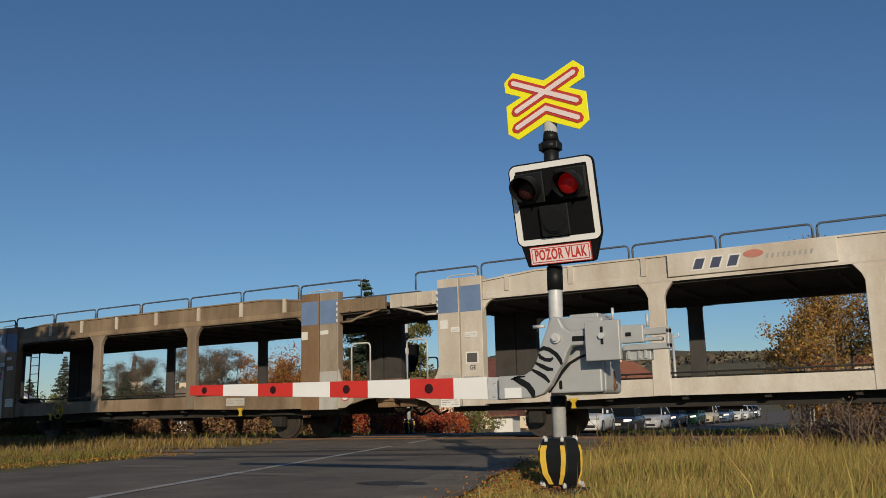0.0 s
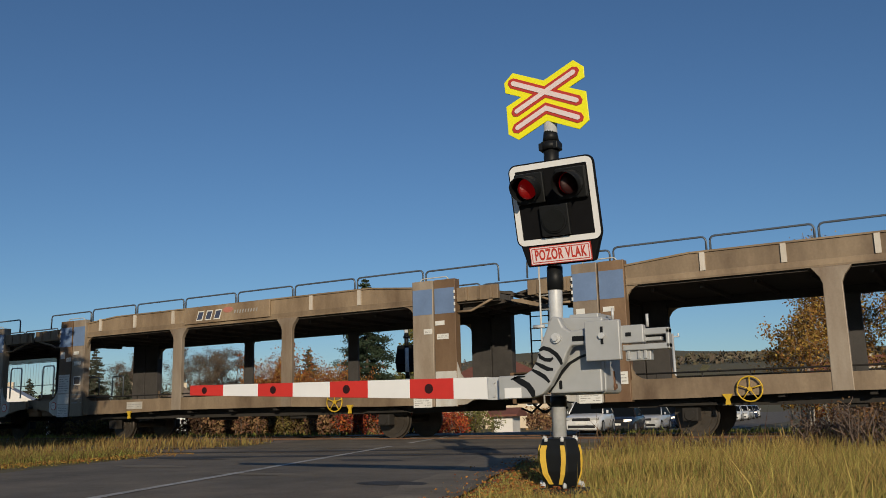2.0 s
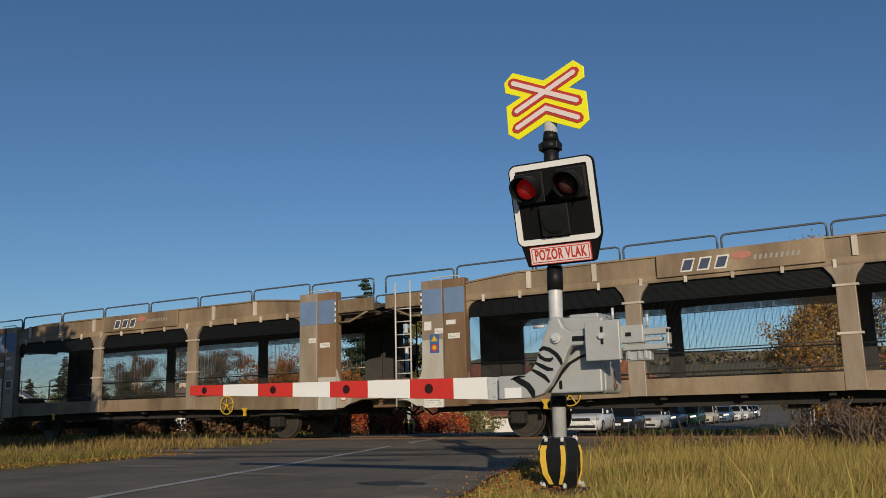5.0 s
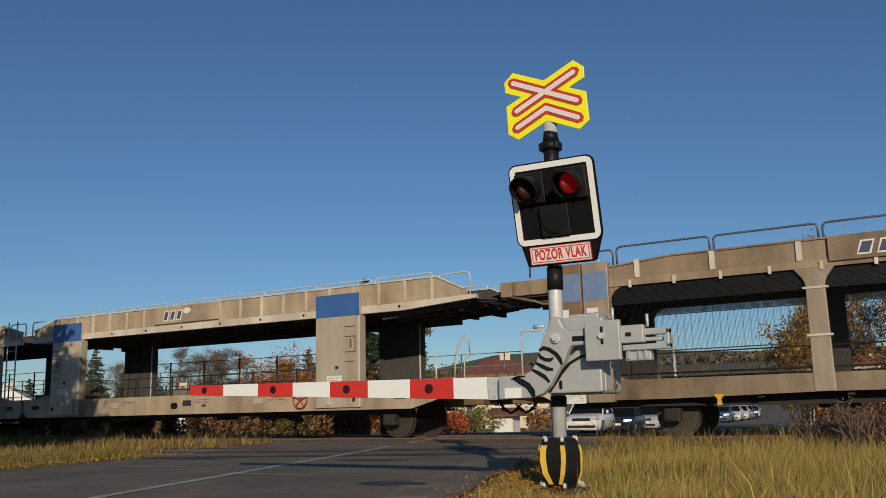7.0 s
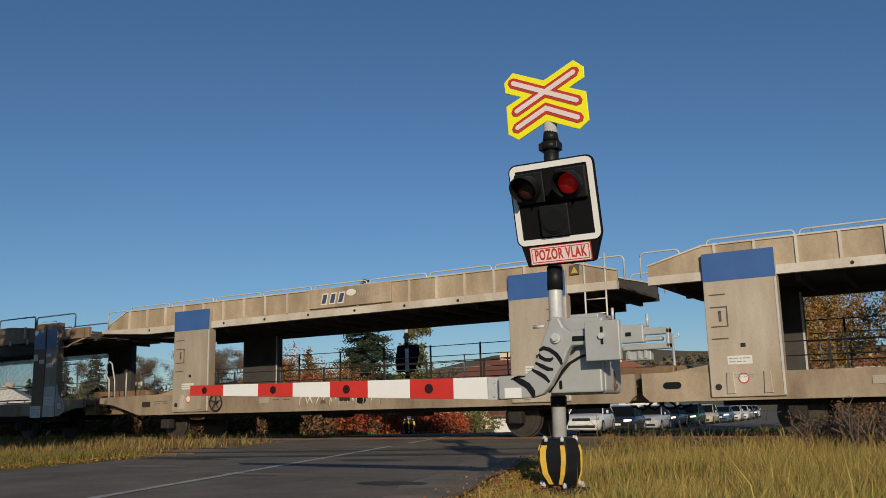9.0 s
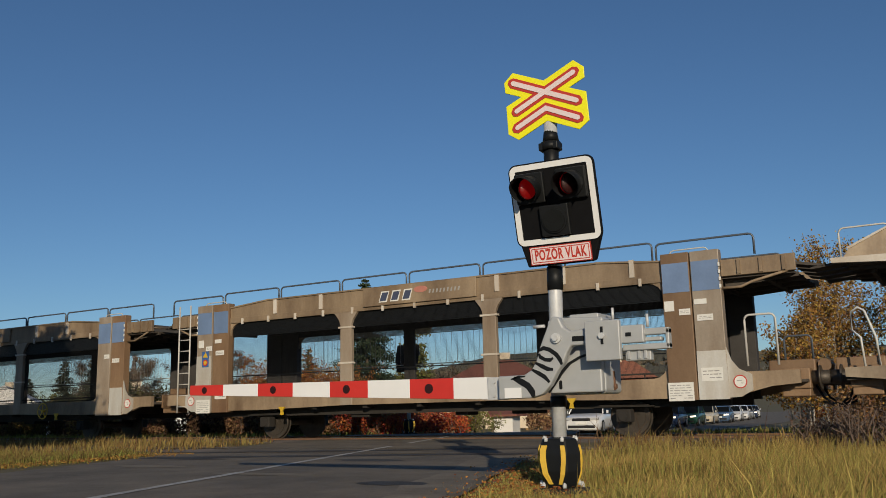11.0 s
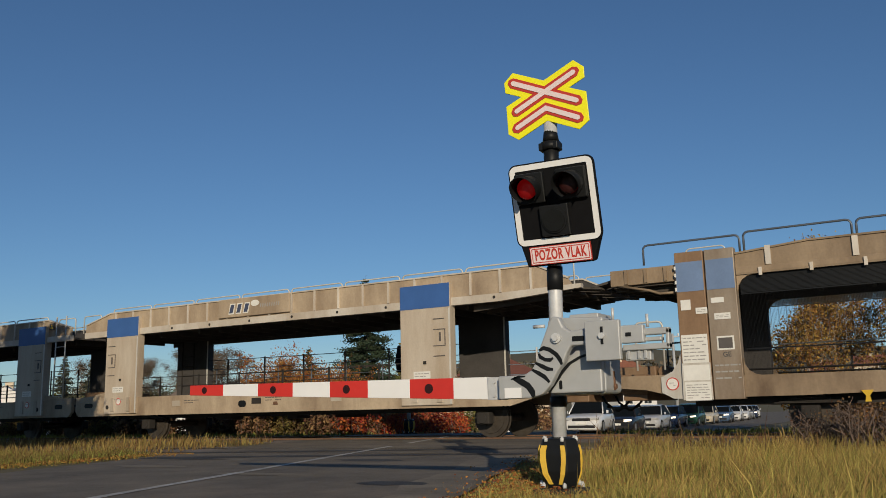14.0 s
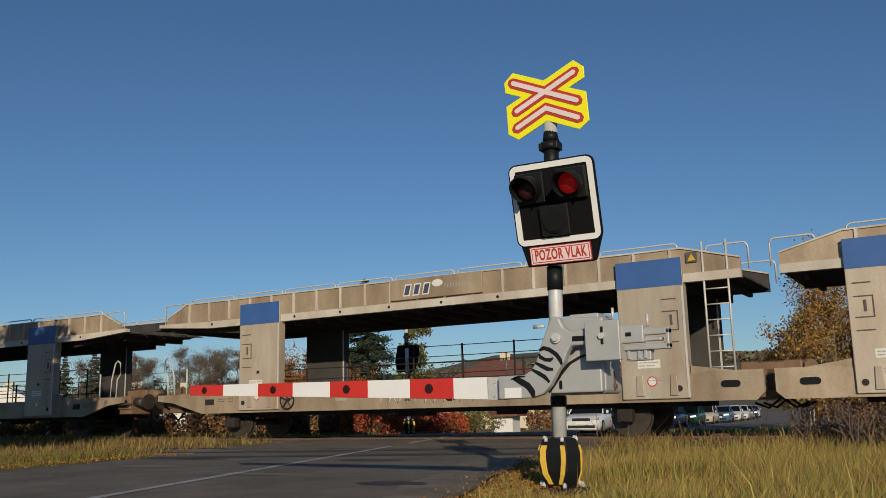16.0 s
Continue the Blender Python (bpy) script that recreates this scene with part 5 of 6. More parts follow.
def conifer(x, y, h, r, seed, label="dark green spruce behind the track", n=5000, ragged=0.25, needle="needle", fine=1.0):
    rnd = random.Random(seed)
    rng = np.random.default_rng(seed)
    t = thing("spruce_tree", pose(x, y, height(x, y) - 0.03), label, "tree", "conifers")
    bm = B()
    tube(bm, [(0, 0, -0.1), (0.05, 0, h * 0.5), (0, 0, h)], 0.016 * h, 7, 0.01)
    pts = []
    z = h * 0.08
    while z < h * 0.985:
        f = z / h
        k = rnd.randint(4, 7)
        for _ in range(k):
            a = rnd.uniform(0, 2 * math.pi)
            ln = r * (1 - f) ** 0.85 * rnd.uniform(1 - ragged * 1.6, 1 + ragged) + 0.06
            end = Vector((math.cos(a) * ln, math.sin(a) * ln, z - 0.22 * ln + 0.1))
            tube(bm, [(0, 0, z), tuple(end * 0.55 + Vector((0, 0, z * 0.45))), tuple(end)], 0.02, 4, 0.005)
            m = max(6, int(n * 0.0055 * ln / r * 2.2))
            q = rng.random(m) ** 0.75
            p = np.outer(q, np.array(end)) + np.outer(1 - q, np.array((0, 0, z)))
            w = 0.12 * ln * (0.3 + q)[:, None]
            p += rng.normal(size=(m, 3)) * np.array((1, 1, 0.5)) * w
            p[:, 2] -= 0.10 * rng.random(m)
            pts.append(p)
        z += h * 0.028 * rnd.uniform(0.8, 1.2)
    part("trunk", bm, M["bark"], t)
    tagged(cards("crown", np.concatenate(pts), (0.0105 * h + 0.03) * fine, M[needle], t, seed, aspect=0.45), "drooping needle boughs with gaps")
    return t


def shrub(x, y, w, d, h, leaf, n, size, seed, label, name="shrub", stems=14, group="", loose=0.055):
    """A bush: many thin stems from the ground, leaves clustered along them."""
    rnd = random.Random(seed)
    rng = np.random.default_rng(seed)
    t = thing(name, pose(x, y, height(x, y) - 0.03), label, "shrub", group)
    bm, pts = B(), []
    for _ in range(stems):
        b = (rnd.uniform(-0.4, 0.4) * w, rnd.uniform(-0.4, 0.4) * d, -0.05)
        hh = h * rnd.uniform(0.55, 1.05)
        lp = limb_points(rnd, b, (rnd.gauss(0, 0.25), rnd.gauss(0, 0.25), 1), hh, 6, 0.16)
        tube(bm, lp, 0.02 + 0.004 * h, 5, 0.004)
        pts += [tuple(q) for q in lp[1:]] * 2
        for q in lp[2:]:
            a = rnd.uniform(0, 2 * math.pi)
            tw = limb_points(rnd, q, (math.cos(a), math.sin(a), 0.5), h * 0.28, 3)
            tube(bm, tw, 0.008, 4, 0.003)
            pts += [tuple(v) for v in tw[1:]]
    tagged(part("brushwood", bm, M["twig"], t, "bundle of thin woody stems"), kind="stuff")
    pts = np.array(pts)
    c = pts[rng.integers(0, len(pts), n)] + rng.normal(size=(n, 3)) * (0.05 + loose * h)
    c[:, 2] = np.maximum(c[:, 2], 0.03)
    tagged(cards("leaves", c, size, M[leaf], t, seed), "clustered small leaves")
    return t


def blades(name, n, place, h0, h1, material, label, seed, lean=0.35, width=0.006, trim=None):
    """Grass: single bent blades, some tall stalks; place(rng) gives foot points."""
    rng = np.random.default_rng(seed)
    xy = place(rng, n)
    n = len(xy)
    z = np.array([height(a, b) for a, b in xy]) - 0.03
    clump = np.array([noise.noise((a * 1.3, b * 1.3, 2.0)) for a, b in xy])
    h = (h0 + (h1 - h0) * rng.random(n) ** 1.6) * (1 + 0.55 * clump)
    if trim is not None:
        h = h * trim(xy)
    a = rng.uniform(0, 2 * np.pi, n)
    ln = lean * h * rng.uniform(0.2, 1.3, n)
    dx, dy = np.cos(a) * ln + 0.06 * h, np.sin(a) * ln
    b = rng.uniform(0, np.pi, n)
    w = width * rng.uniform(0.6, 1.5, n)
    wx, wy = np.cos(b) * w, np.sin(b) * w
    foot = np.stack([xy[:, 0], xy[:, 1], z], 1)
    mid = foot + np.stack([dx * 0.3, dy * 0.3, h * 0.6], 1)
    tip = foot + np.stack([dx, dy, h], 1)
    s = np.stack([wx, wy, np.zeros(n)], 1)
    v = np.stack([foot - s, foot + s, mid + s * 0.8, mid - s * 0.8, tip], 1).reshape(-1, 3)
    i = np.arange(n) * 5
    faces = np.stack([i, i + 1, i + 2, i + 3], 1).tolist() + np.stack([i + 3, i + 2, i + 4], 1).tolist()
    me = bpy.data.meshes.new(name)
    me.from_pydata(v.tolist(), [], faces)
    me.materials.append(material)
    return tagged(new(name, me), label, "grass", kind="stuff")


def road_right(y):
    return road_x(y) + 3.0


def verge(rng, n):
    y = 4.6 + 6.6 * rng.random(n) ** 0.9
    edge = np.array([road_x(q) for q in y]) + 3.45 + 0.15 * rng.normal(size=n)
    x = edge + (5.5 - edge) * rng.random(n)
    return np.stack([x, y], 1)


def clump(rng, n):
    y = 9.9 + 1.3 * rng.random(n)
    x = -0.385 * y + 0.1 + 0.45 * rng.normal(size=n) + 0.5 * rng.random(n)
    k = x > np.array([road_x(q) for q in y]) + 3.6
    return np.stack([x, y], 1)[k]


def verge_left(rng, n):
    y = 6.5 + 4.6 * rng.random(n)
    edge = np.array([road_x(q) for q in y]) - 4.2 - 0.25 * np.maximum(0, 11.0 - y) + 0.2 * rng.normal(size=n)
    x = edge - 20 * rng.random(n) ** 1.5
    return np.stack([x, y], 1)


def between(rng, n):
    y = 10.4 + 6.6 * rng.random(n)
    x = -45 + 60 * rng.random(n)
    r = np.array([road_x(q) for q in y])
    k = ((x < r - 4.3) & (abs(y - 13.3) > 0.06)) | (x > r + 4.2)
    return np.stack([x, y], 1)[k]


def beyond(rng, n):
    y = 20.6 + 9 * rng.random(n) ** 1.4
    x = -50 + 62 * rng.random(n)
    r = np.array([road_x(q) for q in y])
    k = (x < r - 4.0) | (x > r + 3.9)
    return np.stack([x, y], 1)[k]


def mown(xy):
    """Short turf beside the asphalt and round the post, full height further in."""
    e = xy[:, 0] - np.array([road_x(q) for q in xy[:, 1]]) - 3.4
    k = np.clip(0.25 + e * 0.55, 0.25, 1.0)
    d = np.hypot(xy[:, 0] + 2.85, xy[:, 1] - 6.55)
    return np.minimum(k, np.clip(0.12 + (d - 0.25) * 0.75, 0.12, 1.0))


M["grass_dull"] = mat("dull_dry_grass", (0.24, 0.150, 0.055), 0.85, 0, 0.3, 0.9, 0, 5, dark=(0.085, 0.078, 0.025), isl=0.8, spec=0.15)
M["grass_green"] = mat("green_grass", (0.17, 0.20, 0.038), 0.8, 0, 0.3, 0.8, 0, 5, dark=(0.25, 0.22, 0.06), isl=0.6, spec=0.2)
blades("verge_grass", 150000, verge, 0.07, 0.29, M["grass"], "long dry yellow grass on the verge", 11, 0.5, 0.0026, mown)
blades("verge_grass", 90000, verge, 0.05, 0.23, M["grass_green"], "green grass low among the dry stalks", 12, 0.5, 0.0030, mown)
blades("verge_stalks", 1100, verge, 0.26, 0.48, M["grass"], "tall straw-coloured seed stalks", 13, 0.45, 0.0028, mown)
blades("verge_stalks", 70, clump, 0.30, 0.66, M["bramble"], "dark brown weed stalks beside the crossing", 19, 0.5, 0.005)
blades("verge_grass", 46000, verge_left, 0.04, 0.20, M["grass_dull"], "dry grass along the road edge", 14, 0.6, 0.004)
blades("verge_grass", 30000, verge_left, 0.04, 0.16, M["grass_green"], "green grass low among the dry stalks", 15, 0.5, 0.005)
blades("track_weeds", 34000, between, 0.04, 0.27, M["grass_dull"], "dry weeds between the tracks", 16, 0.4, 0.010)
blades("verge_grass", 16000, beyond, 0.04, 0.16, M["grass_green"], "rough grass behind the tracks", 17, 0.4, 0.014)


def litter():
    """Fallen leaves along the road edge."""
    rng = np.random.default_rng(5)
    y = rng.uniform(5, 11, 2600)
    x = np.array([road_x(q) for q in y]) + 3.75 + rng.normal(size=2600) * 0.28
    pts = np.stack([x, y, np.full(2600, 0.045)], 1)
    tagged(cards("fallen_leaves", pts, 0.013, M["leaf_orange"], None, 5, 0.9), "fallen orange leaves on the road edge", "leaves", kind="stuff")
    y = rng.uniform(6.5, 11, 1600)
    x = np.array([road_x(q) for q in y]) - 3.7 - 0.28 * np.maximum(0, 11 - y) + rng.normal(size=1600) * 0.4
    tagged(cards("fallen_leaves", np.stack([x, y, np.full(1600, 0.04)], 1), 0.016, M["leaf_yellow"], None, 6, 0.9), "fallen yellow leaves on the road edge", "leaves", kind="stuff")


litter()
# trees behind the track
conifer(-38.9, 53.5, 11.8, 3.3, 21, "tall dark green spruce among garden trees", 60000, 0.35, fine=0.62)
tree(-34.4, 52.0, 8.0, 2.3, "leaf_green", 3400, 0.11, "green and brown broadleaf tree beside the spruce", seed=22)
conifer(-52.6, 63.2, 7.6, 1.9, 23, "ragged tall pine over the orange bushes", 9000, 0.6)
for _k, (_x, _y, _h, _w, _s) in enumerate(((-39.2, 45.2, 5.0, 3.6, 31), (-40.6, 45.4, 4.6, 3.2, 32), (-36.6, 46.4, 4.6, 3.2, 33))):
    shrub(_x, _y, _w, 3.0, _h, "leaf_orange", 15000, 0.07, _s, "tall shrub in orange and red autumn leaf", stems=40, group="orange shrubs", loose=0.028)
for _k, (_x, _y, _h, _s) in enumerate(((-97.9, 70.3, 9.6, 41), (-94.4, 72.2, 10.6, 42), (-91.0, 74.0, 7.5, 43), (-106.0, 71.0, 7.0, 44))):
    conifer(_x, _y, _h, 2.6, _s, "far conifer over the village gardens", 12000, needle="needle_hazy")
for _x, _y, _h, _s in ((-99.0, 80.5, 10.5, 51), (-88.0, 80.0, 10.5, 52), (-83.0, 82.0, 9.5, 53), (-92.0, 88.0, 10.5, 54), (-108.0, 82.0, 10.0, 56), (-78.0, 88.0, 9.5, 57), (-95.5, 78.0, 9.0, 58), (-85.0, 84.0, 10.5, 59), (-103.0, 86.0, 9.5, 60), (-81.0, 79.0, 8.5, 151), (-89.5, 90.0, 11.0, 152), (-72.0, 82.0, 7.0, 153)):
    tree(_x, _y, _h, 4.0, "dry_far", 6500, 0.07, "nearly bare garden tree with few brown leaves", "twig", seed=_s, group="bare trees", twig=0.016)
tree(-77.0, 83.0, 6.0, 3.0, "leaf_orange", 2500, 0.16, "brown round garden tree", seed=55)
# birch thicket by the road
for _x, _y, _h, _w, _n, _s in ((-5.3, 45.6, 10.2, 3.4, 8500, 61), (-2.4, 43.5, 8.0, 3.0, 7500, 62), (-7.6, 44.6, 7.0, 2.8, 6500, 63), (0.2, 44.5, 8.5, 3.2, 7000, 64), (-6.0, 41.6, 5.2, 2.5, 4600, 65), (-1.0, 40.8, 5.5, 2.6, 5500, 66)):
    tree(_x, _y, _h, _w, "leaf_yellow", _n, 0.07, "thin birch with sparse yellow-brown leaves", "birch", 4, _s, low=0.12, group="birches by the road")
# shrubs and brush along the far side of the tracks
_rnd = random.Random(9)
for _k in range(9):
    _x = -2.2 + _k * 0.62 + _rnd.uniform(-0.15, 0.15)
    shrub(_x, 15.2 + _rnd.uniform(-0.5, 0.9), 0.8, 0.6, _rnd.uniform(0.52, 0.82), "bramble", 460, 0.024, 70 + _k, "dry brown bramble thicket between the tracks", stems=34, group="brambles between the tracks")
for _k in range(10):
    _y = 23.4 + 1.25 * _k
    shrub(road_x(_y) - 4.7 - 0.4 * (_k % 2), _y, 1.7, 1.1, _rnd.uniform(0.8, 1.15), "leaf_red" if _k < 8 else "leaf_green", 1300, 0.05, 90 + _k, "low hedge in bright red autumn leaf", stems=12, group="red hedge behind the track")
for _k in range(19):
    _x = -18.6 - _k * 1.55
    shrub(_x, 25.0 + _rnd.uniform(-1, 1), 2.9, 1.6, _rnd.uniform(0.95, 1.25), ("dry", "bramble", "grass_dull")[_k % 3], 3600, 0.060, 110 + _k, "brown thicket behind the track", stems=24, group="thicket behind the track")
for _k in range(14):
    _x = -48.0 + _k * 5.2 + _rnd.uniform(-1, 1)
    if abs(_x - road_x(58)) > 6:
        shrub(_x, 58 + _rnd.uniform(-3, 3), 4.5, 2.0, _rnd.uniform(1.4, 2.4), ("leaf_green", "dry", "leaf_orange")[_k % 3], 1100, 0.12, 140 + _k, "garden bush in autumn colour", stems=12, group="garden bushes")
for _k in range(9):
    shrub(-4.2 + _k * 1.2, 41.5 + _rnd.uniform(-1.5, 3), 2.6, 2.0, _rnd.uniform(1.6, 3.0), ("dry", "leaf_yellow")[_k % 2], 1300, 0.075, 240 + _k, "brown undergrowth below the birches", stems=20, group="undergrowth below the birches")
# a tree out of sight beside the road throws its shade on the passing wagons
tree(-19.3, 6.3, 8.0, 2.9, "leaf_yellow", 4200, 0.13, "roadside tree with thin yellow leaves", seed=200)
tree(-14.6, 4.6, 7.4, 2.6, "leaf_yellow", 6000, 0.13, "roadside tree with thin yellow leaves", seed=203)
tree(-17.6, 5.4, 8.8, 2.8, "leaf_yellow", 4200, 0.14, "roadside tree with thin yellow leaves", seed=204)
tree(-22.8, 6.0, 9.0, 3.4, "leaf_green", 9000, 0.16, "roadside tree with dull green leaves", seed=201)
tree(-27.0, 6.0, 9.0, 3.6, "leaf_green", 9000, 0.16, "roadside tree with dull green leaves", seed=202)


# far woods on the hills
def woods():
    rng = np.random.default_rng(77)
    n = 9000
    ang = rng.uniform(math.radians(88), math.radians(122), n)
    d = rng.uniform(330, 640, n)
    x, y = d * np.cos(ang), d * np.sin(ang)
    keep = np.array([noise.noise((a * 0.012, b * 0.012, 4.0)) > 0.12 for a, b in zip(x, y)])
    x, y = x[keep], y[keep]
    z = np.array([height(a, b) for a, b in zip(x, y)]) + rng.uniform(0, 5, len(x))
    tagged(cards("far_woods", np.stack([x, y, z], 1), 2.0, M["needle_far"], None, 78), "brownish woods on the distant hills", "woods", kind="stuff")


M["needle_far"] = mat("far_woods", (0.17, 0.135, 0.095), 0.9, 0, 0.4, 0.02, 0, 0.3, dark=(0.075, 0.075, 0.05), isl=0.3, spec=0.1)
woods()

# ---- buildings ----
M["render_cream"] = mat("cream_render", (0.62, 0.52, 0.38), 0.85, 0, 0.12, 1.2, 0.2, 30)
M["render_white"] = mat("white_render", (0.74, 0.72, 0.68), 0.85, 0, 0.1, 1.2, 0.2, 30)
M["tiles"] = mat("red_brown_tiles", (0.20, 0.075, 0.05), 0.8, 0, 0.3, 2, 0.4, 14)
M["tiles_orange"] = mat("orange_tiles", (0.34, 0.13, 0.07), 0.8, 0, 0.3, 2, 0.4, 14)
M["tiles_grey"] = mat("weathered_tiles", (0.15, 0.12, 0.10), 0.85, 0, 0.3, 2, 0.4, 14)
M["pane"] = mat("window_pane", (0.03, 0.035, 0.04), 0.12, 0, 0.1, 1, 0, 10)


def house(x, y, w, d, eave, ridge, turn, wall, roof, label, hip=0.0, chimney=True, base=None):
    z = height(x, y) if base is None else base
    h = thing("house", pose(x, y, z - 0.05, 0, 0, turn), label, "house", "village houses")
    bm = B()
    box(bm, -w / 2, w / 2, -d / 2, d / 2, 0, eave)
    if not hip:
        for s in (-1, 1):
            prism_pts = [(-d / 2, eave), (d / 2, eave), (0, ridge - 0.12)]
            vs = [bm.verts.new((s * w / 2, a, b)) for a, b in prism_pts] + [bm.verts.new((s * (w / 2 - 0.25), a, b)) for a, b in prism_pts]
            for q in ((0, 1, 2), (3, 5, 4), (0, 3, 4, 1), (1, 4, 5, 2), (2, 5, 3, 0)):
                bm.faces.new([vs[i] for i in q])
        bmesh.ops.recalc_face_normals(bm, faces=bm.faces[:])
    part("wall", bm, M[wall], h)
    bm = B()
    o = 0.4
    e = [(-w / 2 - o, -d / 2 - o), (w / 2 + o, -d / 2 - o), (w / 2 + o, d / 2 + o), (-w / 2 - o, d / 2 + o)]
    low_v = [bm.verts.new((a, b, eave - 0.12)) for a, b in e]
    edge = [bm.verts.new((a, b, eave)) for a, b in e]
    r = [bm.verts.new((-w / 2 - o + hip, 0, ridge)), bm.verts.new((w / 2 + o - hip, 0, ridge))]
    bm.faces.new((edge[0], edge[1], r[1], r[0])), bm.faces.new((edge[2], edge[3], r[0], r[1]))
    bm.faces.new((edge[1], edge[2], r[1])), bm.faces.new((edge[3], edge[0], r[0]))
    for i in range(4):
        bm.faces.new((low_v[i], low_v[(i + 1) % 4], edge[(i + 1) % 4], edge[i]))
    bm.faces.new(low_v[::-1])
    rf = part("roof", bm, M[roof], h, "tiled roof")
    if chimney:
        bm = B()
        box(bm, w * 0.02, w * 0.02 + 0.9, -0.4, 0.4, ridge - 0.6, ridge + 0.45)
        part("chimney", bm, M["render_cream"], rf)
    for k in range(max(2, int(w / 2.4)) if w > 3 else 0):
        cx = -w / 2 + w * (k + 0.5) / max(2, int(w / 2.4))
        bm = B()
        box(bm, cx - 0.5, cx + 0.5, -d / 2 - 0.04, -d / 2 + 0.02, eave * 0.45, eave * 0.45 + 1.2)
        f = part("window", bm, M["white"], h)
        for s in (-1, 1):
            bm = B()
            box(bm, cx + s * 0.23 - 0.19, cx + s * 0.23 + 0.19, -d / 2 - 0.055, -d / 2 - 0.035, eave * 0.45 + 0.08, eave * 0.45 + 1.12)
            part("pane", bm, M["pane"], f)
    return h


house(-35.6, 68.5, 8.2, 7.6, 4.0, 6.0, 27, "render_cream", "tiles", "cream bungalow with a red-brown hipped roof", hip=3.6)
house(-28.3, 48.5, 1.7, 2.4, 2.1, 2.7, 20, "render_cream", "tiles", "cream garden outbuilding beside the road", chimney=False)
house(-25.0, 49.0, 1.2, 1.6, 1.2, 1.6, 10, "render_white", "tiles", "small white shed beside the road", chimney=False)
house(-29.5, 80.0, 4.5, 7.0, 4.0, 6.0, 60, "render_white", "tiles_orange", "small house with an orange tiled gable")
house(-42.0, 300.0, 9, 8, 3.5, 7.0, 20, "render_white", "tiles", "far village house with a dark red roof")
house(-29.0, 320.0, 9, 8, 3.5, 7.0, 0, "render_cream", "tiles", "far village house with a dark red roof")
house(-86.0, 55.5, 9, 7, 2.8, 5.0, -40, "render_white", "render_white", "white gabled house among gardens")
house(-78.5, 72.0, 7, 5, 2.8, 5.0, -43, "render_white", "tiles_grey", "small white gabled house among gardens")
house(-116.0, 98.0, 8, 7, 2.6, 4.4, 50, "render_cream", "tiles_grey", "low house with a weathered roof among trees")
house(-94.0, 104.0, 8, 7, 2.6, 4.4, 50, "render_white", "tiles_grey", "low house with a weathered roof among trees")
for _k in range(22):
    _x = -132.0 + _k * 3.6
    shrub(_x, 92 + 0.25 * _k + _rnd.uniform(-4, 4), 7.0, 4.0, _rnd.uniform(4.2, 6.6), ("dry_far", "leaf_green", "dry_far")[_k % 3], 5000, 0.17, 300 + _k, "brown garden thicket before the village", stems=16, group="garden thickets")


def church():
    x, y = -205.5, 170.0
    c = thing("church", pose(x, y, height(x, y), 0, 0, 50), "pale yellow village church tower with a dark onion spire", "church")
    bm = B()
    box(bm, -2.2, 2.2, -2.2, 2.2, 0, 11.0)
    tower = part("tower", bm, M["render_cream"], c)
    for s in (-1, 1):
        bm = B()
        box(bm, s * 0.9 - 0.35, s * 0.9 + 0.35, -2.26, -2.19, 8.0, 9.8)
        part("window", bm, M["pane"], tower)
    bm = B()
    for z0, z1, r0, r1 in ((11.0, 12.2, 2.9, 1.6), (12.2, 13.2, 1.6, 1.9), (13.2, 14.2, 1.9, 0.7), (14.2, 15.2, 0.7, 0.7), (15.2, 19.0, 0.7, 0.05)):
        tube(bm, [(0, 0, z0), (0, 0, z1)], r0, 10, r1)
    part("spire", bm, M["ink"], tower, "dark metal onion spire")
    bm = B()
    box(bm, 2.2, 16, -4, 4, 0, 6)
    part("nave", bm, M["render_cream"], c)


church()


def utility_pole(x, y, h):
    p = thing("utility_pole", pose(x, y, height(x, y) - 0.1), "concrete power line pole with a short crossarm", "utility pole")
    bm = B()
    tube(bm, [(0, 0, 0), (0, 0, h)], 0.20, 10, 0.12)
    part("shaft", bm, M["cast"], p)
    bm = B()
    box(bm, -0.7, 0.7, -0.08, 0.08, h - 0.4, h - 0.25)
    part("crossarm", bm, M["galv"], p)
    for k in (-0.6, 0, 0.6):
        bm = B()
        disc(bm, (k, 0, h - 0.12), 0.08, 0.25, "z", 8)
        part("insulator", bm, M["white"], p)


utility_pole(-26.2, 89.5, 9.0)

# ---- waiting cars ----
M["tyre"] = mat("tyre_rubber", (0.015, 0.015, 0.016), 0.85, 0, 0.2, 6, 0.1, 40)
M["alloy"] = mat("alloy_rim", (0.45, 0.46, 0.47), 0.35, 0.7, 0.1, 6, 0, 40)
M["glass_car"] = mat("car_glass", (0.008, 0.010, 0.012), 0.45, 0, 0.1, 1, 0, 10, spec=0.02)
M["headlight"] = mat("headlight_glass", (0.60, 0.60, 0.58), 0.15, 0.3, 0.1, 8, 0, 40)
M["headlight_on"] = mat("headlight_lit", (0.80, 0.75, 0.65), 0.2, 0, 0.1, 8, 0, 40, glow=(1.0, 0.82, 0.6, 1.6))
CARS = dict(white=(0.75, 0.75, 0.74), black=(0.02, 0.022, 0.028), silver=(0.50, 0.51, 0.52), navy=(0.03, 0.045, 0.09), green=(0.035, 0.10, 0.06), cream=(0.62, 0.55, 0.42), blue=(0.10, 0.16, 0.26), grey=(0.20, 0.21, 0.22))
for _c, _rgb in CARS.items():
    M["car_" + _c] = mat("car_paint_" + _c, _rgb, 0.22, 0.15, 0.06, 2, 0, 30)


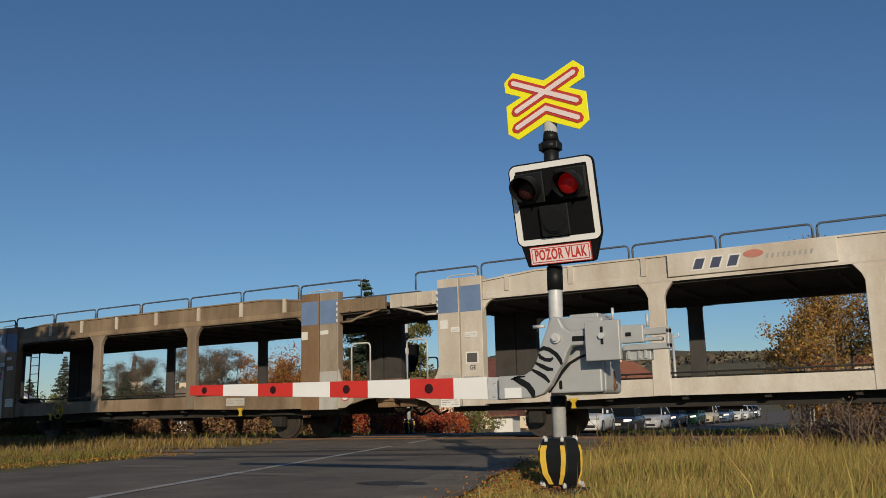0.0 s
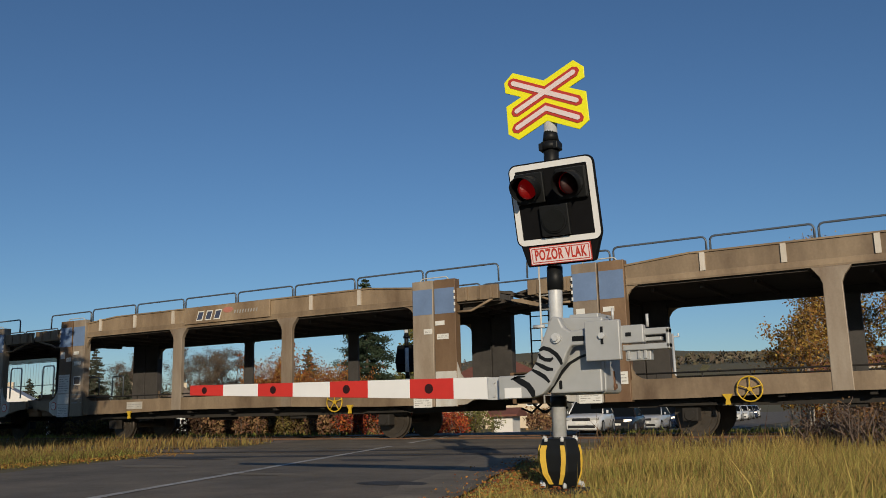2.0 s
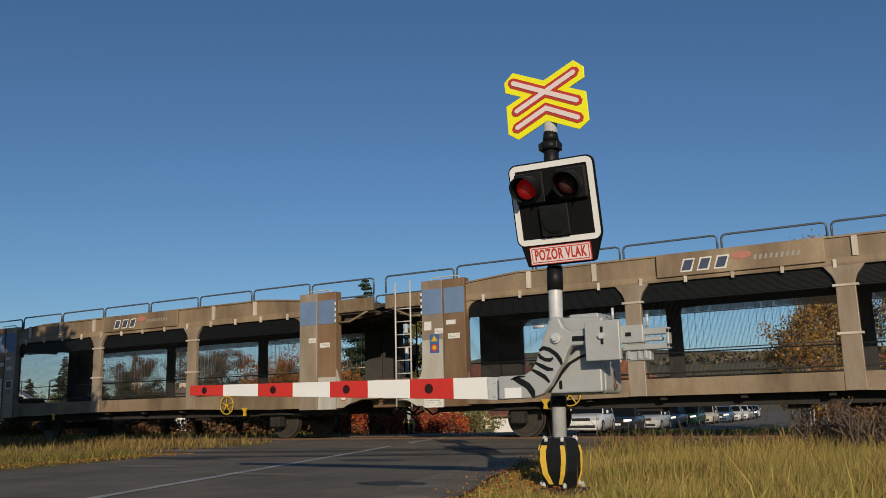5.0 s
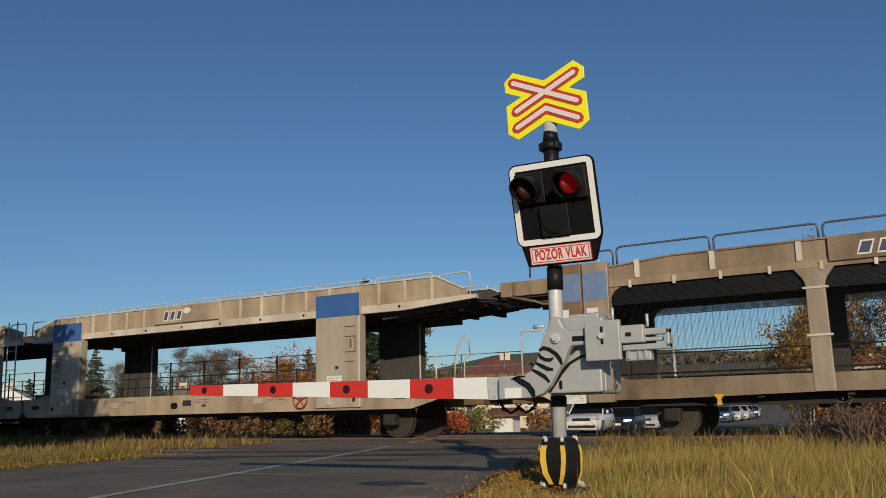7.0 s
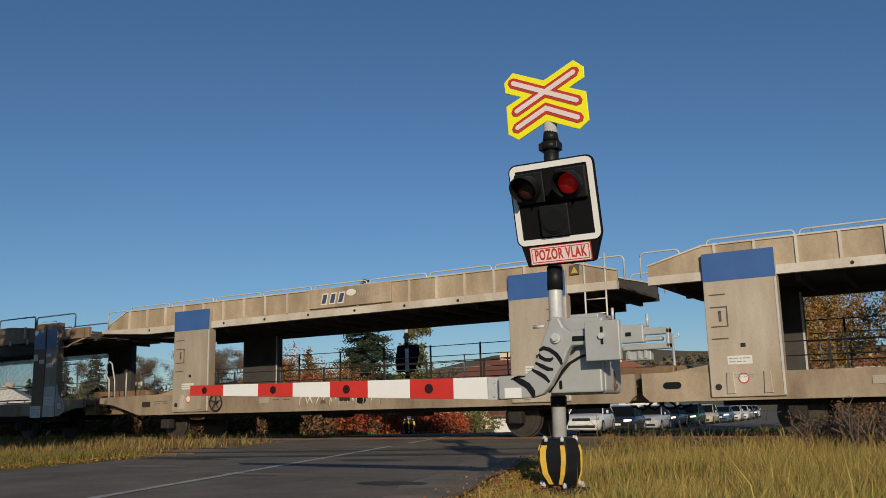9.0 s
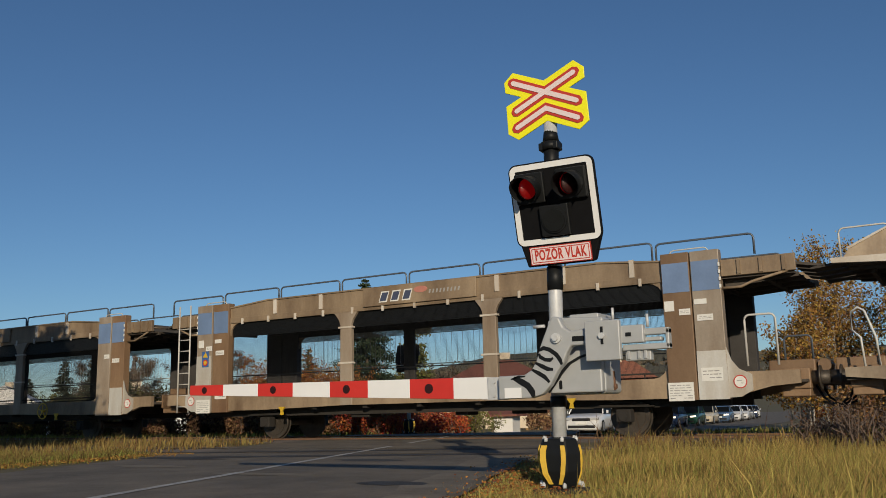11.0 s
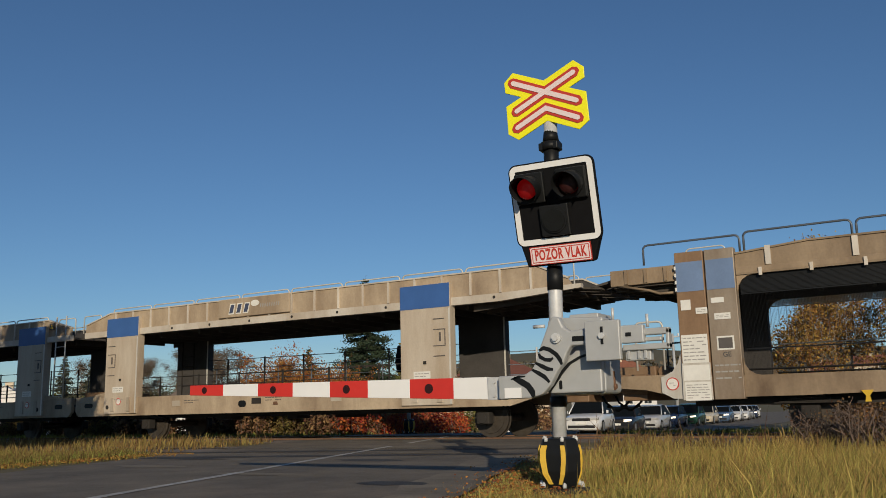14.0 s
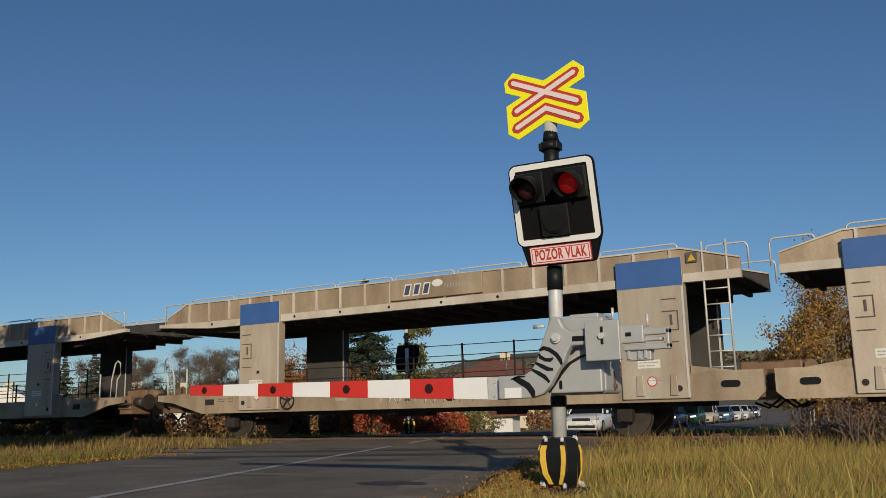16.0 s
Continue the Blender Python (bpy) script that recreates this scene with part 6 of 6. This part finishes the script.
def car(x, y, turn, color, label, h=1.47, ln=4.25, w=1.78, estate=True, lit=False):
    """A passenger car that faces its own -y; loft of cross sections, glass, wheels, lamps, plate."""
    z = height(x, y) + 0.012
    c = thing("car", pose(x, y, z, 0, 0, turn), label, "car", "cars waiting at the crossing")
    P = M["car_" + color]
    bm = B()
    secs = ((-ln / 2, 0.80, 0.24, 0.62), (-ln / 2 + 0.12, 0.90, 0.18, 0.74), (-ln / 2 + 0.5, 0.97, 0.17, 0.84), (-ln / 2 + 1.25, 1.0, 0.17, 0.95), (0, 1.0, 0.17, 0.97), (ln / 2 - 0.5, 0.99, 0.2, 0.98), (ln / 2 - 0.1, 0.93, 0.25, 0.92), (ln / 2, 0.86, 0.32, 0.8))
    rings = []
    for yy, k, z0, z1 in secs:
        a = w / 2 * k
        prof = [(-a * 0.92, z0), (-a, z0 + 0.18), (-a, z1 - 0.22), (-a * 0.90, z1 - 0.04), (-a * 0.7, z1), (a * 0.7, z1), (a * 0.90, z1 - 0.04), (a, z1 - 0.22), (a, z0 + 0.18), (a * 0.92, z0)]
        rings.append([bm.verts.new((px, yy, pz)) for px, pz in prof])
    for a, b in zip(rings, rings[1:]):
        for i in range(10):
            bm.faces.new((a[i], a[(i + 1) % 10], b[(i + 1) % 10], b[i])).smooth = True
    bm.faces.new(rings[0]), bm.faces.new(rings[-1][::-1])
    bmesh.ops.recalc_face_normals(bm, faces=bm.faces[:])
    body = part("body", bm, P, c)
    bm = B()
    yb = ln / 2 - (0.25 if estate else 0.9)
    cab = [(-ln / 2 + 1.15, 0.93, 0.92), (-ln / 2 + 1.95, h - 0.05, 0.74), (-ln / 2 + 2.5, h, 0.72), (yb - 0.5, h - 0.04, 0.71), (yb, 0.95, 0.88)]
    bot = [[bm.verts.new((s * w / 2 * 0.93, yy, 0.9)) for s in (-1, 1)] for yy, _, _ in cab]
    top = [[bm.verts.new((s * w / 2 * k, yy, zz)) for s in (-1, 1)] for yy, zz, k in cab]
    for i in range(len(cab) - 1):
        bm.faces.new((top[i][0], top[i][1], top[i + 1][1], top[i + 1][0]))
        for s in (0, 1):
            bm.faces.new((bot[i][s], top[i][s], top[i + 1][s], bot[i + 1][s]))
    bmesh.ops.recalc_face_normals(bm, faces=bm.faces[:])
    part("glasshouse", bm, M["glass_car"], c, "dark car windows")
    bm = B()
    rf = [(-ln / 2 + 1.9, h - 0.055, 0.75), (-ln / 2 + 2.5, h + 0.012, 0.735), (yb - 0.5, h - 0.03, 0.725)]
    for i in range(2):
        (y0, z0, k0), (y1, z1, k1) = rf[i], rf[i + 1]
        vs = [bm.verts.new(p) for p in ((-w / 2 * k0, y0, z0), (w / 2 * k0, y0, z0), (w / 2 * k1, y1, z1), (-w / 2 * k1, y1, z1))]
        ws = [bm.verts.new((v.co.x, v.co.y, v.co.z + 0.02)) for v in vs]
        bm.faces.new(vs[::-1]), bm.faces.new(ws)
        for j in range(4):
            bm.faces.new((vs[j], vs[(j + 1) % 4], ws[(j + 1) % 4], ws[j]))
    part("roof", bm, P, c)
    for s in (-1, 1):
        for (y0, z0, k0), (y1, z1, k1) in ((cab[0], cab[1]), (cab[3], cab[4])):
            bm = B()
            tube(bm, [(s * w / 2 * (k0 + 0.005), y0, z0), (s * w / 2 * (k1 + 0.005), y1, z1)], 0.035, 6)
            part("pillar", bm, P, c)
        bm = B()
        box(bm, s * w / 2 - 0.03 + 0.06 * s, s * w / 2 + 0.03 + 0.10 * s, -ln / 2 + 1.5, -ln / 2 + 1.62, 0.93, 1.08, 0.02)
        part("mirror", bm, P, c)
        bm = B()
        a, b = sorted((s * w * 0.24, s * w * 0.45))
        prism(bm, [(a, 0.62), (b, 0.66), (b, 0.76), (a, 0.74)], -ln / 2 - 0.015, -ln / 2 + 0.25, 0.01)
        part("headlight", bm, M["headlight_on" if lit else "headlight"], c, "headlight")
        for yy in (-ln / 2 + 0.82, ln / 2 - 0.80):
            bm = B()
            disc(bm, (s * (w / 2 - 0.10), yy, 0.315), 0.315, 0.21, "x", 20)
            wh = part("wheel", bm, M["tyre"], c, "black tyre")
            bm = B()
            disc(bm, (s * (w / 2 - 0.0), yy, 0.315), 0.20, 0.03, "x", 16)
            part("rim", bm, M["alloy"], wh)
    bm = B()
    box(bm, -w * 0.24, w * 0.24, -ln / 2 - 0.012, -ln / 2 + 0.1, 0.60, 0.73, 0.01)
    part("grille", bm, M["tyre"], c, "dark grille")
    bm = B()
    box(bm, -w * 0.36, w * 0.36, -ln / 2 - 0.012, -ln / 2 + 0.1, 0.27, 0.40, 0.015)
    part("intake", bm, M["tyre"], c)
    bm = B()
    box(bm, -0.26, 0.26, -ln / 2 - 0.03, -ln / 2 - 0.005, 0.44, 0.55, 0.004)
    part("number_plate", bm, M["label"], c, "blank white number plate")
    return c


for _x, _y, _t, _c, _l, _h, _e, _lit in (
        (-16.35, 41.0, 10, "white", "white hatchback at the head of the queue", 1.56, True, False),
        (-17.0, 47.6, 8, "black", "black saloon waiting with lit headlights", 1.46, False, True),
        (-17.55, 54.2, 6, "silver", "silver estate car waiting in the queue", 1.50, True, False),
        (-18.4, 60.8, 5, "navy", "dark blue car waiting with lit headlights", 1.46, True, True),
        (-18.7, 66.9, 5, "green", "dark green car waiting in the queue", 1.6, True, True),
        (-19.15, 72.9, 6, "cream", "cream car waiting in the queue", 1.55, True, False),
        (-19.3, 79.0, 7, "blue", "grey-blue saloon waiting in the queue", 1.42, False, True),
        (-20.0, 86.0, 9, "white", "white car waiting far back in the queue", 1.45, True, False),
        (-20.9, 93.2, 10, "white", "white car waiting far back in the queue", 1.45, True, False),
        (-21.9, 100.2, 11, "grey", "grey car waiting far back in the queue", 1.45, True, False),
        (-23.0, 107.2, 13, "navy", "dark blue car far back in the queue", 1.45, True, True),
        (-24.2, 114.4, 15, "silver", "silver car far back in the queue", 1.45, True, False)):
    car(_x, _y, _t, _c, _l, _h, estate=_e, lit=_lit)


# ---- road paint, patches, crossing panels ----
def stain(x, y, w, d, seed, key, label):
    """A flat repair or oil stain with a ragged outline."""
    rnd = random.Random(seed)
    bm = B()
    n = 22
    vs = [bm.verts.new((x + w * math.cos(a) * rnd.uniform(0.7, 1.1), y + d * math.sin(a) * rnd.uniform(0.7, 1.1), 0.0155)) for a in (2 * math.pi * i / n for i in range(n))]
    bm.faces.new(vs)
    return solo("asphalt_patch", bm, M[key], label, "road repair", kind="structure")


M["worn"] = mat("worn_asphalt", (0.23, 0.195, 0.145), 0.9, 0, 0.6, 1.5, 1.0, 38, dark=(0.12, 0.10, 0.072))
stain(-4.75, 6.95, 0.42, 0.22, 3, "patch", "dark oil stain on the asphalt")
stain(-6.9, 7.6, 0.9, 0.18, 4, "worn", "pale worn spot in the asphalt")
stain(-9.8, 8.4, 0.7, 0.22, 5, "worn", "pale worn spot in the asphalt")
stain(-10.9, 10.0, 1.0, 0.2, 6, "patch", "dark repaired spot in the asphalt")
stain(-7.3, 10.1, 0.6, 0.25, 7, "patch", "dark repaired spot in the asphalt")
strip("asphalt_patch", 2.0, 10.6, 2.35, 2.95, 0.0145, M["worn"], "gravelly worn edge of the road", 0.4, 0.2, cat="road repair")
strip("asphalt_patch", 2.0, 10.7, -0.02, 0.02, 0.0150, M["patch"], "tar seam along the road", 0.4, 0.05, cat="road repair")
strip("centre_line", -2, 14.05, -0.06, 0.06, 0.017, M["line"], "worn white centre line", 0.5, 0.012, cat="road marking")
strip("centre_line", 15.3, 20.6, -0.06, 0.06, 0.017, M["line"], "worn white centre line", 0.5, 0.012, cat="road marking")
strip("asphalt_patch", 10.85, 11.25, -3.2, 2.95, 0.0165, M["patch"], "dark tar seam along the rails", 0.2, 0.0, cat="road repair")
strip("asphalt_patch", 12.35, 12.75, -3.2, 2.95, 0.0165, M["patch"], "dark tar seam along the rails", 0.2, 0.0, cat="road repair")

_far = signal_post(pose(-14.86, 22.63, -0.02, 0, 0, 180), False, 3.9)
tagged(_far, "second crossing signal on the far side, seen from behind", "crossing signal")
FLASH[:] = FLASH[:2]


def motions():
    for u, axles, s0 in TRAIN:
        walk(u, [(t, pose(s0 + run(t), TRAIN_Y, RAIL_Z)) for t in range(0, 17)])
        for ax in axles:
            x, y, z = ax.location
            walk(ax, [(k / 30, pose(x, y, z, 0, math.degrees(run(k / 30) / 0.42) % 360, 0)) for k in range(0, 481)])
    # the two red lamps flash in turn: each lens carrier swings round to its lit face and back
    for rotor, (phase, lasts) in FLASH:
        x, y, z = rotor.location
        swings = sorted([(phase + 1.12 * k, 0) for k in range(-1, 16)] + [(phase + lasts + 1.12 * k, 1) for k in range(-1, 16)])
        rows, turn, last = [], 0.0, -1.0
        for t, lit in swings:
            if t > 0 and not rows:
                turn = 180.0 if lit == 0 else 0.0
                rows.append((0, pose(x, y, z, 0, 0, turn)))
            if 0.12 < t < 15.95:
                for d, a in ((-0.054, 0), (-0.036, 60), (-0.018, 120), (0.0, 180)):
                    rows.append((t + d, pose(x, y, z, 0, 0, turn + a)))
                turn = (turn + 180.0) % 360
        rows.append((16, pose(x, y, z, 0, 0, turn)))
        walk(rotor, rows)


motions()
